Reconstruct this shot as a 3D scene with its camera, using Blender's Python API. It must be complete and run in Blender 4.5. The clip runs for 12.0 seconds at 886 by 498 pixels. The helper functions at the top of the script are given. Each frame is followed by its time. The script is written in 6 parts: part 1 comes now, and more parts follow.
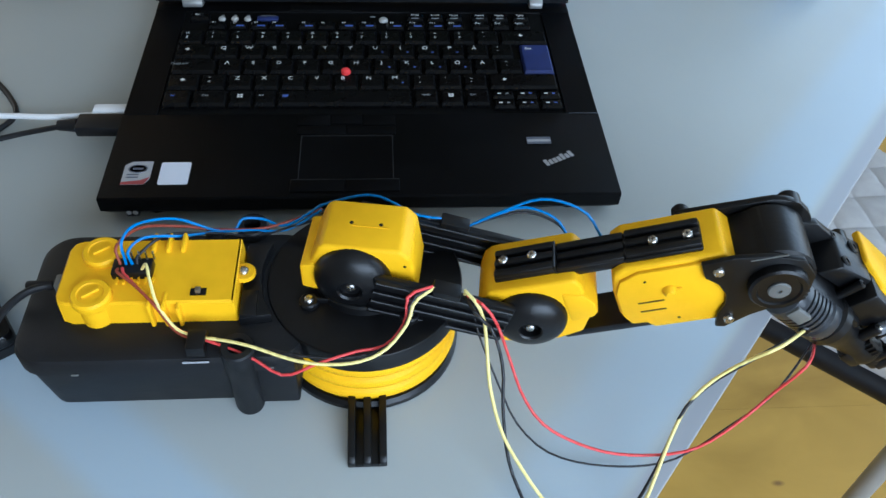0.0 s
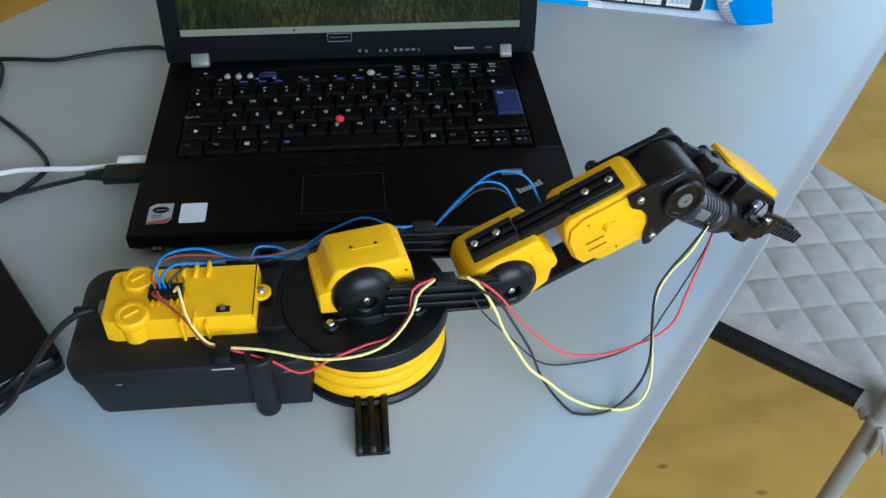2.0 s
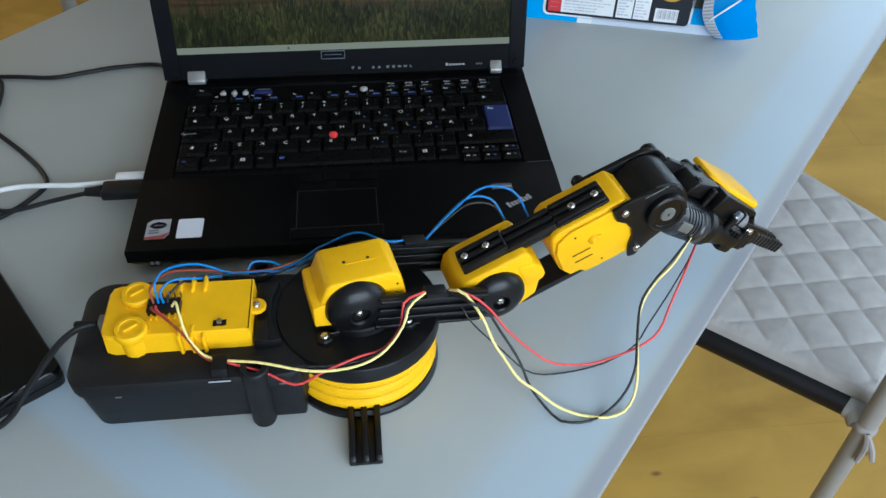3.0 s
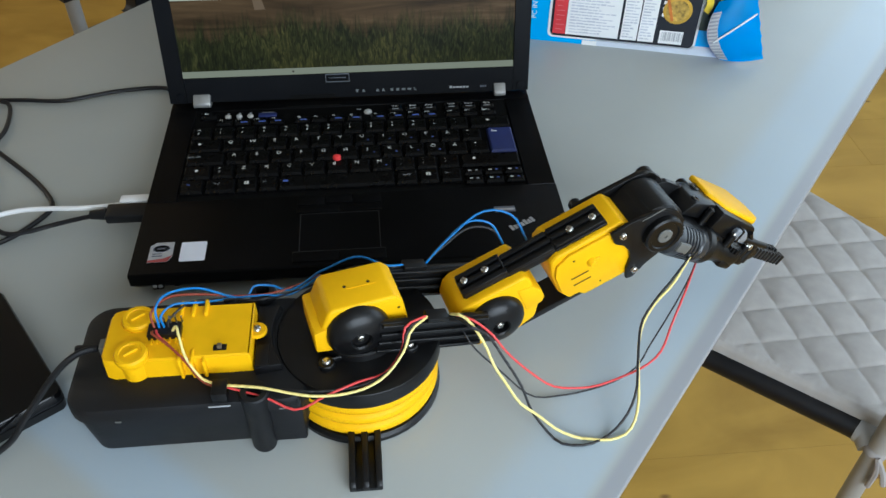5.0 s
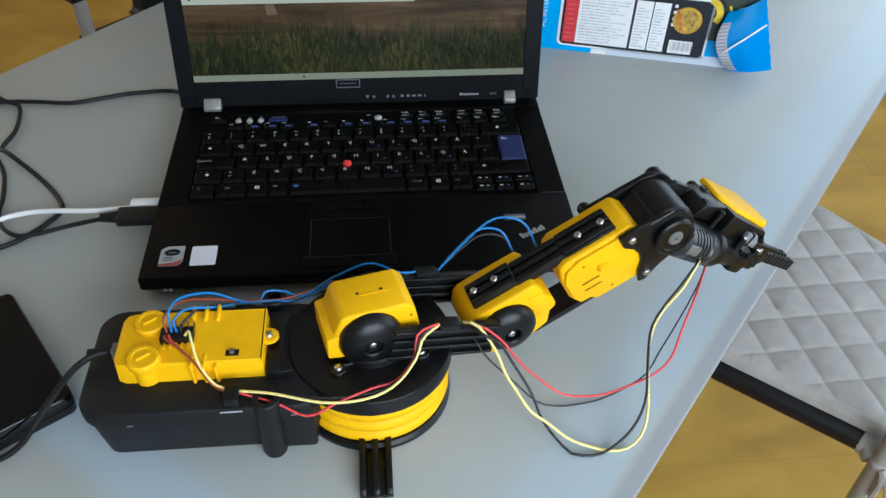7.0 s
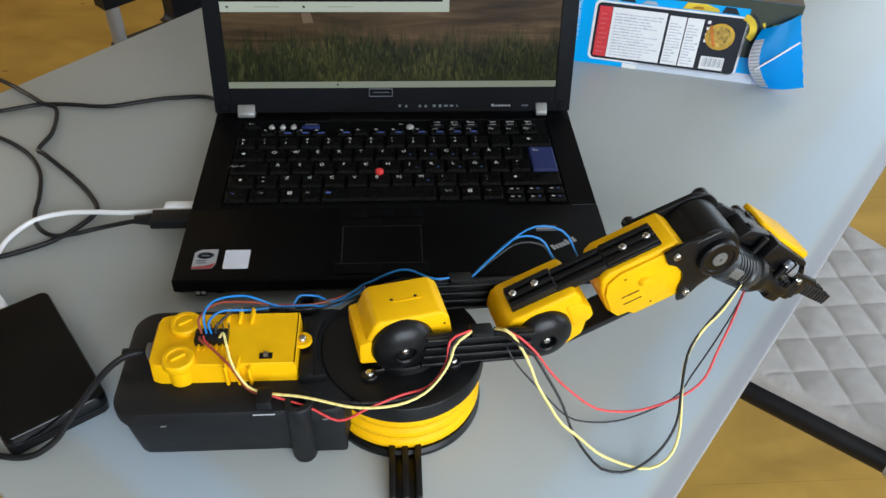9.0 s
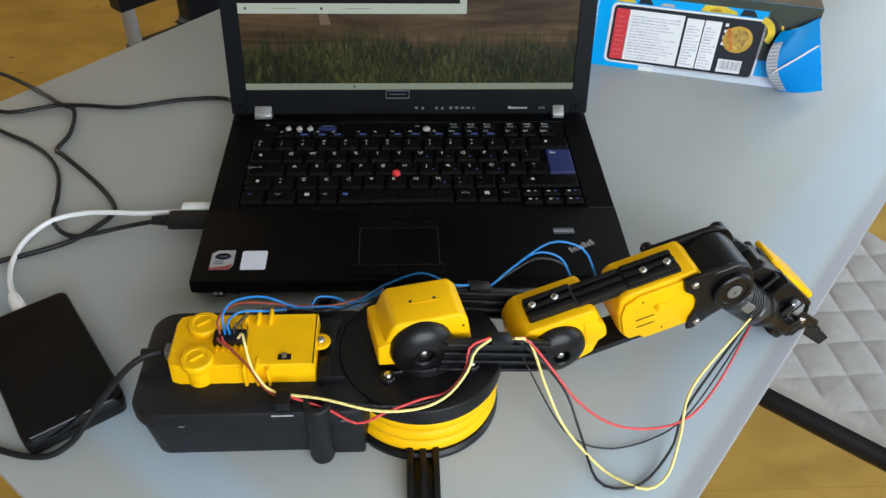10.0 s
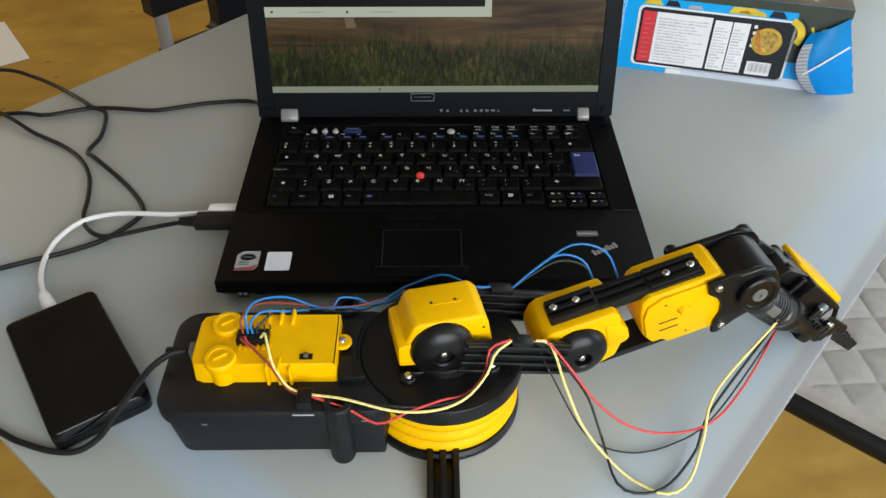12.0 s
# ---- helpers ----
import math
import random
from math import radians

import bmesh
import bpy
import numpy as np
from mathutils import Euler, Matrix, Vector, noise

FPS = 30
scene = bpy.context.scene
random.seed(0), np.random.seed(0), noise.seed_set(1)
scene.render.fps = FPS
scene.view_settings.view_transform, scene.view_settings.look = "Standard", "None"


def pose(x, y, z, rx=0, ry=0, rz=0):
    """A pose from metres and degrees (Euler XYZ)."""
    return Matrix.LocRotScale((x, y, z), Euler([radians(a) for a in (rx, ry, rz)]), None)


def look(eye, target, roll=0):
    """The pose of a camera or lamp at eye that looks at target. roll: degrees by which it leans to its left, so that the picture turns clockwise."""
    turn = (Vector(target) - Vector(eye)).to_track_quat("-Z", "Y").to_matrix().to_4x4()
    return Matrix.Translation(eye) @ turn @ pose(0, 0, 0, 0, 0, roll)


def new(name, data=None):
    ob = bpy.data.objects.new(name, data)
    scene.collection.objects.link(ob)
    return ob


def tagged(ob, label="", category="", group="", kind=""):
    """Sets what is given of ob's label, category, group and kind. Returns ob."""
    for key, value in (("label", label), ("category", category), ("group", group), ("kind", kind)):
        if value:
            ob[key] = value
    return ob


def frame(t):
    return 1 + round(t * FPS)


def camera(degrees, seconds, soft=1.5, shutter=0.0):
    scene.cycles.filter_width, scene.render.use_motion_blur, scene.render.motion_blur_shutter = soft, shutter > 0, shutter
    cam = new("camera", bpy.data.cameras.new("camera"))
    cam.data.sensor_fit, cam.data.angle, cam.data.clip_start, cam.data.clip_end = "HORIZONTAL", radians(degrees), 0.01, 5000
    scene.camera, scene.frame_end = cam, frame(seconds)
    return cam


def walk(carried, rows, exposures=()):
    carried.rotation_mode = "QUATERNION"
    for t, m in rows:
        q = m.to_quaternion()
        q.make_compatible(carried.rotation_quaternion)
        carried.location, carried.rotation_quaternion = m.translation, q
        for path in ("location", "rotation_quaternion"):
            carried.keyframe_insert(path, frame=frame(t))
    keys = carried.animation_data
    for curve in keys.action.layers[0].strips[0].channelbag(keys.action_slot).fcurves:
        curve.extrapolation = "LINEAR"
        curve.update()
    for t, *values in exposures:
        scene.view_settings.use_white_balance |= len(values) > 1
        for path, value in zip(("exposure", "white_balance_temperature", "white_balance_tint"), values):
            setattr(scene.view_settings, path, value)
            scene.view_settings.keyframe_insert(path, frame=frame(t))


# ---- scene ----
cam = camera(57.3, 12.0)
PATH = [
    (0, (0.180, -0.372, 0.391), (0.322, 0.958, -1.097), 3.6),
    (0.5, (0.18, -0.41, 0.403), (0.381, 0.972, -1.03), 3.7),
    (1, (0.178, -0.418, 0.413), (0.373, 0.971, -1.013), 2.9),
    (1.5, (0.175, -0.424, 0.42), (0.339, 0.979, -0.996), 1.8),
    (2, (0.176, -0.433, 0.433), (0.345, 0.973, -0.979), 1.8),
    (2.5, (0.176, -0.441, 0.444), (0.361, 0.969, -0.963), 2.1),
    (3, (0.179, -0.441, 0.446), (0.357, 0.978, -0.951), 1.7),
    (5, (0.185, -0.438, 0.448), (0.341, 1.015, -0.918), 1.0),
    (5.5, (0.183, -0.437, 0.45), (0.341, 1.017, -0.915), 1.2),
    (6, (0.179, -0.435, 0.45), (0.342, 1.019, -0.913), 1.5),
    (6.5, (0.178, -0.435, 0.451), (0.339, 1.02, -0.912), 1.6),
    (7, (0.176, -0.436, 0.45), (0.336, 1.023, -0.908), 1.8),
    (9, (0.164, -0.438, 0.448), (0.286, 1.046, -0.887), 2.1),
    (9.5, (0.162, -0.437, 0.446), (0.271, 1.052, -0.885), 1.9),
    (10, (0.158, -0.437, 0.446), (0.257, 1.054, -0.884), 1.8),
    (10.5, (0.156, -0.437, 0.446), (0.24, 1.056, -0.883), 1.6),
    (11, (0.158, -0.437, 0.446), (0.218, 1.058, -0.881), 1.1),
    (11.5, (0.161, -0.438, 0.446), (0.198, 1.058, -0.88), 0.6),
    (12, (0.163, -0.439, 0.446), (0.19, 1.06, -0.878), 0.3),
]
walk(cam, [(t, look(e, a, r)) for t, e, a, r in PATH],
     exposures=[(0, 0, 5150, 5), (0.5, -0.05, 5350, 6), (1.0, -0.1, 5500, 8), (1.5, -0.12, 5450, 7), (2.0, -0.14, 5350, 5), (3, -0.12, 5500, 5), (5.5, -0.1, 5850, 5), (7, -0.06, 5800, 6), (9.0, -0.04, 6100, 9), (11.5, -0.04, 6350, 8), (12, -0.04, 6500, 8)])

# ---- world and light ----
world = bpy.data.worlds.new("world")
world.use_nodes = True
scene.world = world
wn, wl = world.node_tree.nodes, world.node_tree.links
sky = wn.new("ShaderNodeTexSky")
sky.sky_type, sky.sun_disc, sky.sun_elevation, sky.sun_rotation = "NISHITA", False, radians(38), radians(75)
wn["Background"].inputs["Strength"].default_value = 0.12
wl.new(sky.outputs["Color"], wn["Background"].inputs["Color"])


def area_lamp(name, eye, target, width, height, watts, colour):
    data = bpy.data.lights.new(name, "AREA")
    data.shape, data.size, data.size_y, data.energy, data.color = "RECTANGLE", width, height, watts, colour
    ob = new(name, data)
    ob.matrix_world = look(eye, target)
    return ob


# daylight standing in two window openings; the western lamp is an added warm fill
area_lamp("window_light_east", (2.22, 0.88, 0.75), (0, 0.68, 0.25), 3.3, 1.5, 34, (0.80, 0.92, 1.0))
area_lamp("added_fill_west", (-2.52, 1.9, 0.72), (-0.9, 1.3, -0.6), 1.7, 1.3, 13, (1.0, 0.80, 0.55))
area_lamp("window_light_south", (1.0, -1.92, 0.75), (0.3, 0, 0.1), 1.9, 1.3, 66, (0.92, 0.96, 1.0))



# ---- materials ----
def material(name, colour, rough=0.5, metal=0.0, vary=0.12, scale=40.0, bump=0.1, fine=400.0, coat=0.0, spec=0.5, spread=0.1):
    m = bpy.data.materials.new(name)
    m.use_nodes = True
    n, l = m.node_tree.nodes, m.node_tree.links
    p = n["Principled BSDF"]
    co = n.new("ShaderNodeTexCoord")
    big = n.new("ShaderNodeTexNoise")
    big.inputs["Scale"].default_value, big.inputs["Detail"].default_value = scale, 4
    l.new(co.outputs["Object"], big.inputs["Vector"])
    ramp = n.new("ShaderNodeValToRGB")
    ramp.color_ramp.elements[0].position, ramp.color_ramp.elements[1].position = 0.3, 0.7
    ramp.color_ramp.elements[0].color = (*[c * (1 - vary) for c in colour], 1)
    ramp.color_ramp.elements[1].color = (*[min(1, c * (1 + vary)) for c in colour], 1)
    l.new(big.outputs["Fac"], ramp.inputs["Fac"])
    l.new(ramp.outputs["Color"], p.inputs["Base Color"])
    grain = n.new("ShaderNodeTexNoise")
    grain.inputs["Scale"].default_value, grain.inputs["Detail"].default_value = fine, 3
    l.new(co.outputs["Object"], grain.inputs["Vector"])
    mr = n.new("ShaderNodeMapRange")
    mr.inputs["To Min"].default_value, mr.inputs["To Max"].default_value = max(0.02, rough - spread), min(1, rough + spread)
    l.new(big.outputs["Fac"], mr.inputs["Value"])
    l.new(mr.outputs["Result"], p.inputs["Roughness"])
    b = n.new("ShaderNodeBump")
    b.inputs["Strength"].default_value, b.inputs["Distance"].default_value = bump, 0.0006
    l.new(grain.outputs["Fac"], b.inputs["Height"])
    l.new(b.outputs["Normal"], p.inputs["Normal"])
    p.inputs["Metallic"].default_value = metal
    p.inputs["Coat Weight"].default_value = coat
    p.inputs["Specular IOR Level"].default_value = spec
    return m


YELLOW = material("yellow_plastic", (0.87, 0.475, 0.0), 0.42, vary=0.05, scale=60, bump=0.08, spec=0.13)
BLACK = material("black_plastic", (0.0045, 0.0045, 0.005), 0.35, vary=0.2, scale=80, bump=0.14, spec=0.32)
BLACK_MATT = material("matt_black_plastic", (0.007, 0.0075, 0.009), 0.5, vary=0.2, scale=60, bump=0.35, fine=1500, spec=0.3)
MOTOR_GREY = material("dark_grey_motor_shell", (0.028, 0.031, 0.036), 0.3, vary=0.15, scale=90)
PIN_GREY = material("grey_pin", (0.13, 0.13, 0.12), 0.5)
STEEL = material("screw_steel", (0.62, 0.60, 0.56), 0.28, metal=1.0, vary=0.1, scale=300)
LAPTOP = material("rubberised_black", (0.0026, 0.0026, 0.003), 0.42, vary=0.3, scale=25, bump=0.25, fine=2200, spec=0.07)
BEZEL = material("bezel_black", (0.0026, 0.0032, 0.0046), 0.45, vary=0.15, scale=30, bump=0.25, fine=2000, spec=0.11)
KEY = material("key_black", (0.0020, 0.0020, 0.0024), 0.28, vary=0.25, scale=120, bump=0.15, fine=1500, spec=0.17)
KEY_BLUE = material("key_blue", (0.016, 0.026, 0.115), 0.45, vary=0.15, scale=120)
WELL = material("keyboard_well", (0.0025, 0.0025, 0.0025), 0.6, spec=0.1)
RED_NUB = material("red_rubber", (0.75, 0.04, 0.04), 0.7, vary=0.1, scale=300)
LEGEND = material("legend_white", (0.62, 0.62, 0.60), 0.6, vary=0.05)
LEGEND_DIM = material("legend_grey", (0.26, 0.27, 0.28), 0.6, vary=0.05)
LEGEND_BLUE = material("legend_blue", (0.07, 0.12, 0.42), 0.6, vary=0.05)
HINGE = material("hinge_silver", (0.30, 0.30, 0.29), 0.45, metal=0.6, vary=0.1, scale=200)
BUTTON = material("silver_button", (0.50, 0.50, 0.48), 0.4, metal=0.3, vary=0.1, scale=200)
STICKER = material("sticker_white", (0.72, 0.74, 0.82), 0.35, vary=0.03)
STICKER_SILVER = material("sticker_silver", (0.36, 0.36, 0.37), 0.4, vary=0.08, scale=200)
STICKER_RED = material("sticker_red", (0.33, 0.06, 0.06), 0.4)
STICKER_DARK = material("sticker_line", (0.10, 0.11, 0.14), 0.5)
PAD_LINE = material("pad_edge", (0.016, 0.016, 0.017), 0.45)
GLOSS_BLACK = material("gloss_black", (0.003, 0.003, 0.0035), 0.12, vary=0.2, scale=20, bump=0.02, spread=0.05, spec=0.25)
CABLE_BLACK = material("cable_black", (0.008, 0.008, 0.009), 0.42, vary=0.15, scale=60, spec=0.3)
CABLE_WHITE = material("cable_white", (0.80, 0.80, 0.80), 0.45, vary=0.04)
W_YELLOW = material("wire_yellow", (0.90, 0.76, 0.27), 0.4, vary=0.05)
W_RED = material("wire_red", (0.70, 0.06, 0.06), 0.4, vary=0.08)
W_BLACK = material("wire_black", (0.012, 0.012, 0.014), 0.4)
W_BLUE = material("wire_blue", (0.010, 0.17, 0.48), 0.4, vary=0.06)
W_BROWN = material("wire_brown", (0.26, 0.045, 0.02), 0.45)
TUBE_GREY = material("grey_painted_tube", (0.30, 0.295, 0.285), 0.4, vary=0.06, scale=30)
FABRIC = material("quilted_grey_fabric", (0.38, 0.36, 0.34), 0.9, vary=0.08, scale=50, bump=0.6, fine=900)
STRAP = material("tie_fabric", (0.33, 0.31, 0.30), 0.9, vary=0.1, scale=80, bump=0.6, fine=900)
FRAME_BLACK = material("chair_black", (0.006, 0.006, 0.0075), 0.45, vary=0.2, scale=50, spec=0.3)
BOX_BLUE = material("carton_blue", (0.0, 0.37, 0.84), 0.38, vary=0.06, scale=12)
BOX_LIGHT = material("carton_pale", (0.55, 0.60, 0.68), 0.4, vary=0.12, scale=15)
BOX_WHITE = material("carton_white", (0.78, 0.78, 0.78), 0.45, vary=0.03)
BOX_DARK = material("carton_dark", (0.014, 0.016, 0.023), 0.5, vary=0.1, spec=0.3)
BOX_RED = material("carton_red", (0.62, 0.04, 0.05), 0.4, vary=0.05)
BOX_GOLD = material("carton_gold", (0.50, 0.30, 0.03), 0.4, vary=0.3, scale=60)
BOX_YELLOW = material("carton_yellow", (0.72, 0.52, 0.03), 0.4, vary=0.2, scale=60)
BOX_BROWN = material("carton_brown", (0.13, 0.10, 0.06), 0.5, vary=0.35, scale=30)
BOX_GREEN = material("carton_green", (0.035, 0.045, 0.03), 0.5, vary=0.2, scale=30)
BOX_ORANGE = material("carton_orange", (0.50, 0.15, 0.02), 0.4, vary=0.3, scale=90)
PRINT_GREY = material("print_grey", (0.42, 0.43, 0.46), 0.5)
BOX_BRONZE = material("carton_bronze", (0.42, 0.27, 0.05), 0.4, vary=0.6, scale=220)
PRINT_PALE = material("print_pale", (0.50, 0.51, 0.58), 0.5)
BOX_ROSE = material("carton_rose", (0.66, 0.16, 0.17), 0.4, vary=0.05)
LATCH_EDGE = material("pale_latch_edge", (0.12, 0.13, 0.15), 0.45)
LENS = material("pale_lens", (0.20, 0.22, 0.25), 0.25, vary=0.25, scale=200, spec=0.6)
PAPER = material("paper_white", (0.75, 0.75, 0.73), 0.7, vary=0.02)
WALL_BOUNCE = material("warm_bounce_wall", (0.66, 0.46, 0.24), 0.85, vary=0.04, scale=3, bump=0.2, fine=150)
WALL = material("wall_paint", (0.52, 0.50, 0.46), 0.85, vary=0.04, scale=3, bump=0.2, fine=150)
CEILING = material("ceiling_paint", (0.60, 0.60, 0.58), 0.9, vary=0.03, scale=3)
ALU = material("table_leg_metal", (0.45, 0.45, 0.45), 0.35, metal=0.8)


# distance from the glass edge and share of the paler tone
SHEEN_SIDE = (-0.368, (0.0, 0.0), (0.010, 0.0), (0.020, 0.7), (0.052, 0.6), (0.080, 0.0))
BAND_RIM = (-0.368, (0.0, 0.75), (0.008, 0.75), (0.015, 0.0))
SHEEN_END = (-0.168, (0.0, 0.0), (0.044, 0.0), (0.060, 0.8), (0.082, 0.8), (0.104, 0.0))


def glass_top():
    """Grey frosted glass with a soft gloss, faint smears and painted-in pale reflections."""
    m = material("frosted_glass_top", (0.37, 0.39, 0.375), 0.36, vary=0.035, scale=7, bump=0.03, fine=1800, spec=0.42, spread=0.06)
    n, l = m.node_tree.nodes, m.node_tree.links
    p = n["Principled BSDF"]
    plain = p.inputs["Base Color"].links[0].from_socket
    co, sep = n.new("ShaderNodeTexCoord"), n.new("ShaderNodeSeparateXYZ")
    l.new(co.outputs["Object"], sep.inputs[0])
    # paler bands paint soft reflections into the glass colour; a darker strip follows the rim
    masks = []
    for axis, stops, tone in (("Y", SHEEN_SIDE, (0.36, 0.44, 0.51, 1)), ("X", SHEEN_END, (0.36, 0.44, 0.51, 1)), ("Y", BAND_RIM, (0.27, 0.28, 0.31, 1))):
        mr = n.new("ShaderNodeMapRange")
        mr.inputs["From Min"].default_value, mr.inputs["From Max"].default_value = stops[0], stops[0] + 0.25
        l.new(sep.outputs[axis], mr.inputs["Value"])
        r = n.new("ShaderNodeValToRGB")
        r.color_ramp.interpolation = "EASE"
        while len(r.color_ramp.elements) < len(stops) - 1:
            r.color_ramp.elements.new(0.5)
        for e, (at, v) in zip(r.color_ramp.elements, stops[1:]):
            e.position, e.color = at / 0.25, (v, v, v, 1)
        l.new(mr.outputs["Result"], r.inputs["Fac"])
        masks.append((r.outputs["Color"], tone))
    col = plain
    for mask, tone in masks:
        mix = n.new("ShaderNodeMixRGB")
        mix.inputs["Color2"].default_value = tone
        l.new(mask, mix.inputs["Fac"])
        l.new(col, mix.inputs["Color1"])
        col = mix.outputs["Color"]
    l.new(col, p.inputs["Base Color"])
    return m


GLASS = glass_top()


def plank_wood():
    m = bpy.data.materials.new("light_wood_laminate")
    m.use_nodes = True
    n, l = m.node_tree.nodes, m.node_tree.links
    p = n["Principled BSDF"]
    co, info = n.new("ShaderNodeTexCoord"), n.new("ShaderNodeObjectInfo")
    mp = n.new("ShaderNodeMapping")
    mp.inputs["Scale"].default_value = (3.2, 6.5, 6.5)
    shift = n.new("ShaderNodeVectorMath")
    shift.operation = "ADD"
    l.new(co.outputs["Object"], shift.inputs[0])
    l.new(info.outputs["Location"], shift.inputs[1])
    l.new(shift.outputs[0], mp.inputs["Vector"])
    grain = n.new("ShaderNodeTexNoise")
    grain.inputs["Scale"].default_value, grain.inputs["Detail"].default_value, grain.inputs["Distortion"].default_value = 1.1, 7, 0.8
    l.new(mp.outputs[0], grain.inputs["Vector"])
    ramp = n.new("ShaderNodeValToRGB")
    e = ramp.color_ramp.elements
    e[0].position, e[0].color = 0.30, (0.31, 0.178, 0.026, 1)
    e[1].position, e[1].color = 0.68, (0.47, 0.285, 0.050, 1)
    l.new(grain.outputs["Fac"], ramp.inputs["Fac"])
    knot = n.new("ShaderNodeTexVoronoi")
    knot.inputs["Scale"].default_value = 1.0
    knot.voronoi_dimensions = "2D"
    kmp = n.new("ShaderNodeMapping")
    kmp.inputs["Scale"].default_value = (2.6, 5.2, 1)
    l.new(shift.outputs[0], kmp.inputs["Vector"])
    l.new(kmp.outputs[0], knot.inputs["Vector"])
    kr = n.new("ShaderNodeMapRange")
    kr.inputs["From Min"].default_value, kr.inputs["From Max"].default_value = 0.008, 0.032
    kr.inputs["To Min"].default_value, kr.inputs["To Max"].default_value = 0.8, 0.0
    l.new(knot.outputs["Distance"], kr.inputs["Value"])
    mix = n.new("ShaderNodeMixRGB")
    mix.inputs["Color2"].default_value = (0.13, 0.06, 0.02, 1)
    l.new(kr.outputs["Result"], mix.inputs["Fac"])
    l.new(ramp.outputs["Color"], mix.inputs["Color1"])
    hsv = n.new("ShaderNodeHueSaturation")
    vr = n.new("ShaderNodeMapRange")
    vr.inputs["To Min"].default_value, vr.inputs["To Max"].default_value = 0.97, 1.03
    l.new(info.outputs["Random"], vr.inputs["Value"])
    l.new(vr.outputs["Result"], hsv.inputs["Value"])
    l.new(mix.outputs["Color"], hsv.inputs["Color"])
    l.new(hsv.outputs["Color"], p.inputs["Base Color"])
    p.inputs["Roughness"].default_value = 0.6
    p.inputs["Specular IOR Level"].default_value = 0.25
    b = n.new("ShaderNodeBump")
    b.inputs["Strength"].default_value, b.inputs["Distance"].default_value = 0.15, 0.001
    l.new(grain.outputs["Fac"], b.inputs["Height"])
    l.new(b.outputs["Normal"], p.inputs["Normal"])
    return m


WOOD = plank_wood()


def screen_picture():
    """The lit panel: a desktop picture with grass below weathered boards. x across, z up, metres."""
    m = bpy.data.materials.new("lit_screen_panel")
    m.use_nodes = True
    n, l = m.node_tree.nodes, m.node_tree.links
    p = n["Principled BSDF"]
    co = n.new("ShaderNodeTexCoord")
    sep = n.new("ShaderNodeSeparateXYZ")
    l.new(co.outputs["Object"], sep.inputs[0])

    def noise(scale, vec, detail=5, distort=0.0):
        mp = n.new("ShaderNodeMapping")
        mp.inputs["Scale"].default_value = vec
        l.new(co.outputs["Object"], mp.inputs["Vector"])
        t = n.new("ShaderNodeTexNoise")
        t.inputs["Scale"].default_value, t.inputs["Detail"].default_value, t.inputs["Distortion"].default_value = scale, detail, distort
        l.new(mp.outputs[0], t.inputs["Vector"])
        return t.outputs["Fac"]

    def ramp(fac, stops):
        r = n.new("ShaderNodeValToRGB")
        while len(r.color_ramp.elements) < len(stops):
            r.color_ramp.elements.new(0.5)
        for e, (at, c) in zip(r.color_ramp.elements, stops):
            e.position, e.color = at, (*c, 1)
        l.new(fac, r.inputs["Fac"])
        return r.outputs["Color"]

    def math_(op, a, b):
        t = n.new("ShaderNodeMath")
        t.operation = op
        for i, v in enumerate((a, b)):
            if isinstance(v, (int, float)):
                t.inputs[i].default_value = v
            else:
                l.new(v, t.inputs[i])
        return t.outputs[0]

    def mix(fac, a, b):
        t = n.new("ShaderNodeMixRGB")
        l.new(fac, t.inputs["Fac"])
        l.new(a, t.inputs["Color1"])
        l.new(b, t.inputs["Color2"])
        return t.outputs["Color"]

    blades = noise(150, (2.3, 1, 0.6), 9, 1.4)
    grass = ramp(blades, [(0.30, (0.016, 0.019, 0.009)), (0.47, (0.042, 0.048, 0.017)), (0.60, (0.085, 0.092, 0.030)), (0.76, (0.20, 0.185, 0.075))])
    clump = ramp(noise(17, (1, 1, 1.1), 4, 0.8), [(0.32, (0.30, 0.36, 0.34)), (0.50, (0.75, 0.80, 0.70)), (0.68, (1.30, 1.22, 1.0))])
    g2 = n.new("ShaderNodeMixRGB")
    g2.blend_type, g2.inputs["Fac"].default_value = "MULTIPLY", 1.0
    l.new(grass, g2.inputs["Color1"])
    l.new(clump, g2.inputs["Color2"])
    boards = ramp(noise(17, (0.28, 1, 3.2), 9, 1.6), [(0.30, (0.030, 0.019, 0.009)), (0.46, (0.100, 0.062, 0.028)), (0.60, (0.195, 0.122, 0.058)), (0.74, (0.31, 0.21, 0.115))])
    tops = math_("ADD", math_("MULTIPLY", noise(90, (2.2, 1, 0.3), 7, 1.2), 0.044), math_("MULTIPLY", noise(14, (1, 1, 0.1), 2), 0.042))
    edge = n.new("ShaderNodeMapRange")
    edge.inputs["From Min"].default_value, edge.inputs["From Max"].default_value = -0.007, 0.012
    l.new(math_("SUBTRACT", sep.outputs["Z"], tops), edge.inputs["Value"])
    pic = mix(edge.outputs["Result"], g2.outputs["Color"], boards)
    l.new(pic, p.inputs["Emission Color"])
    p.inputs["Emission Strength"].default_value = 0.42
    p.inputs["Specular IOR Level"].default_value = 0.08
    p.inputs["Base Color"].default_value = (0.003, 0.003, 0.003, 1)
    p.inputs["Roughness"].default_value = 0.3
    return m


SCREEN = screen_picture()


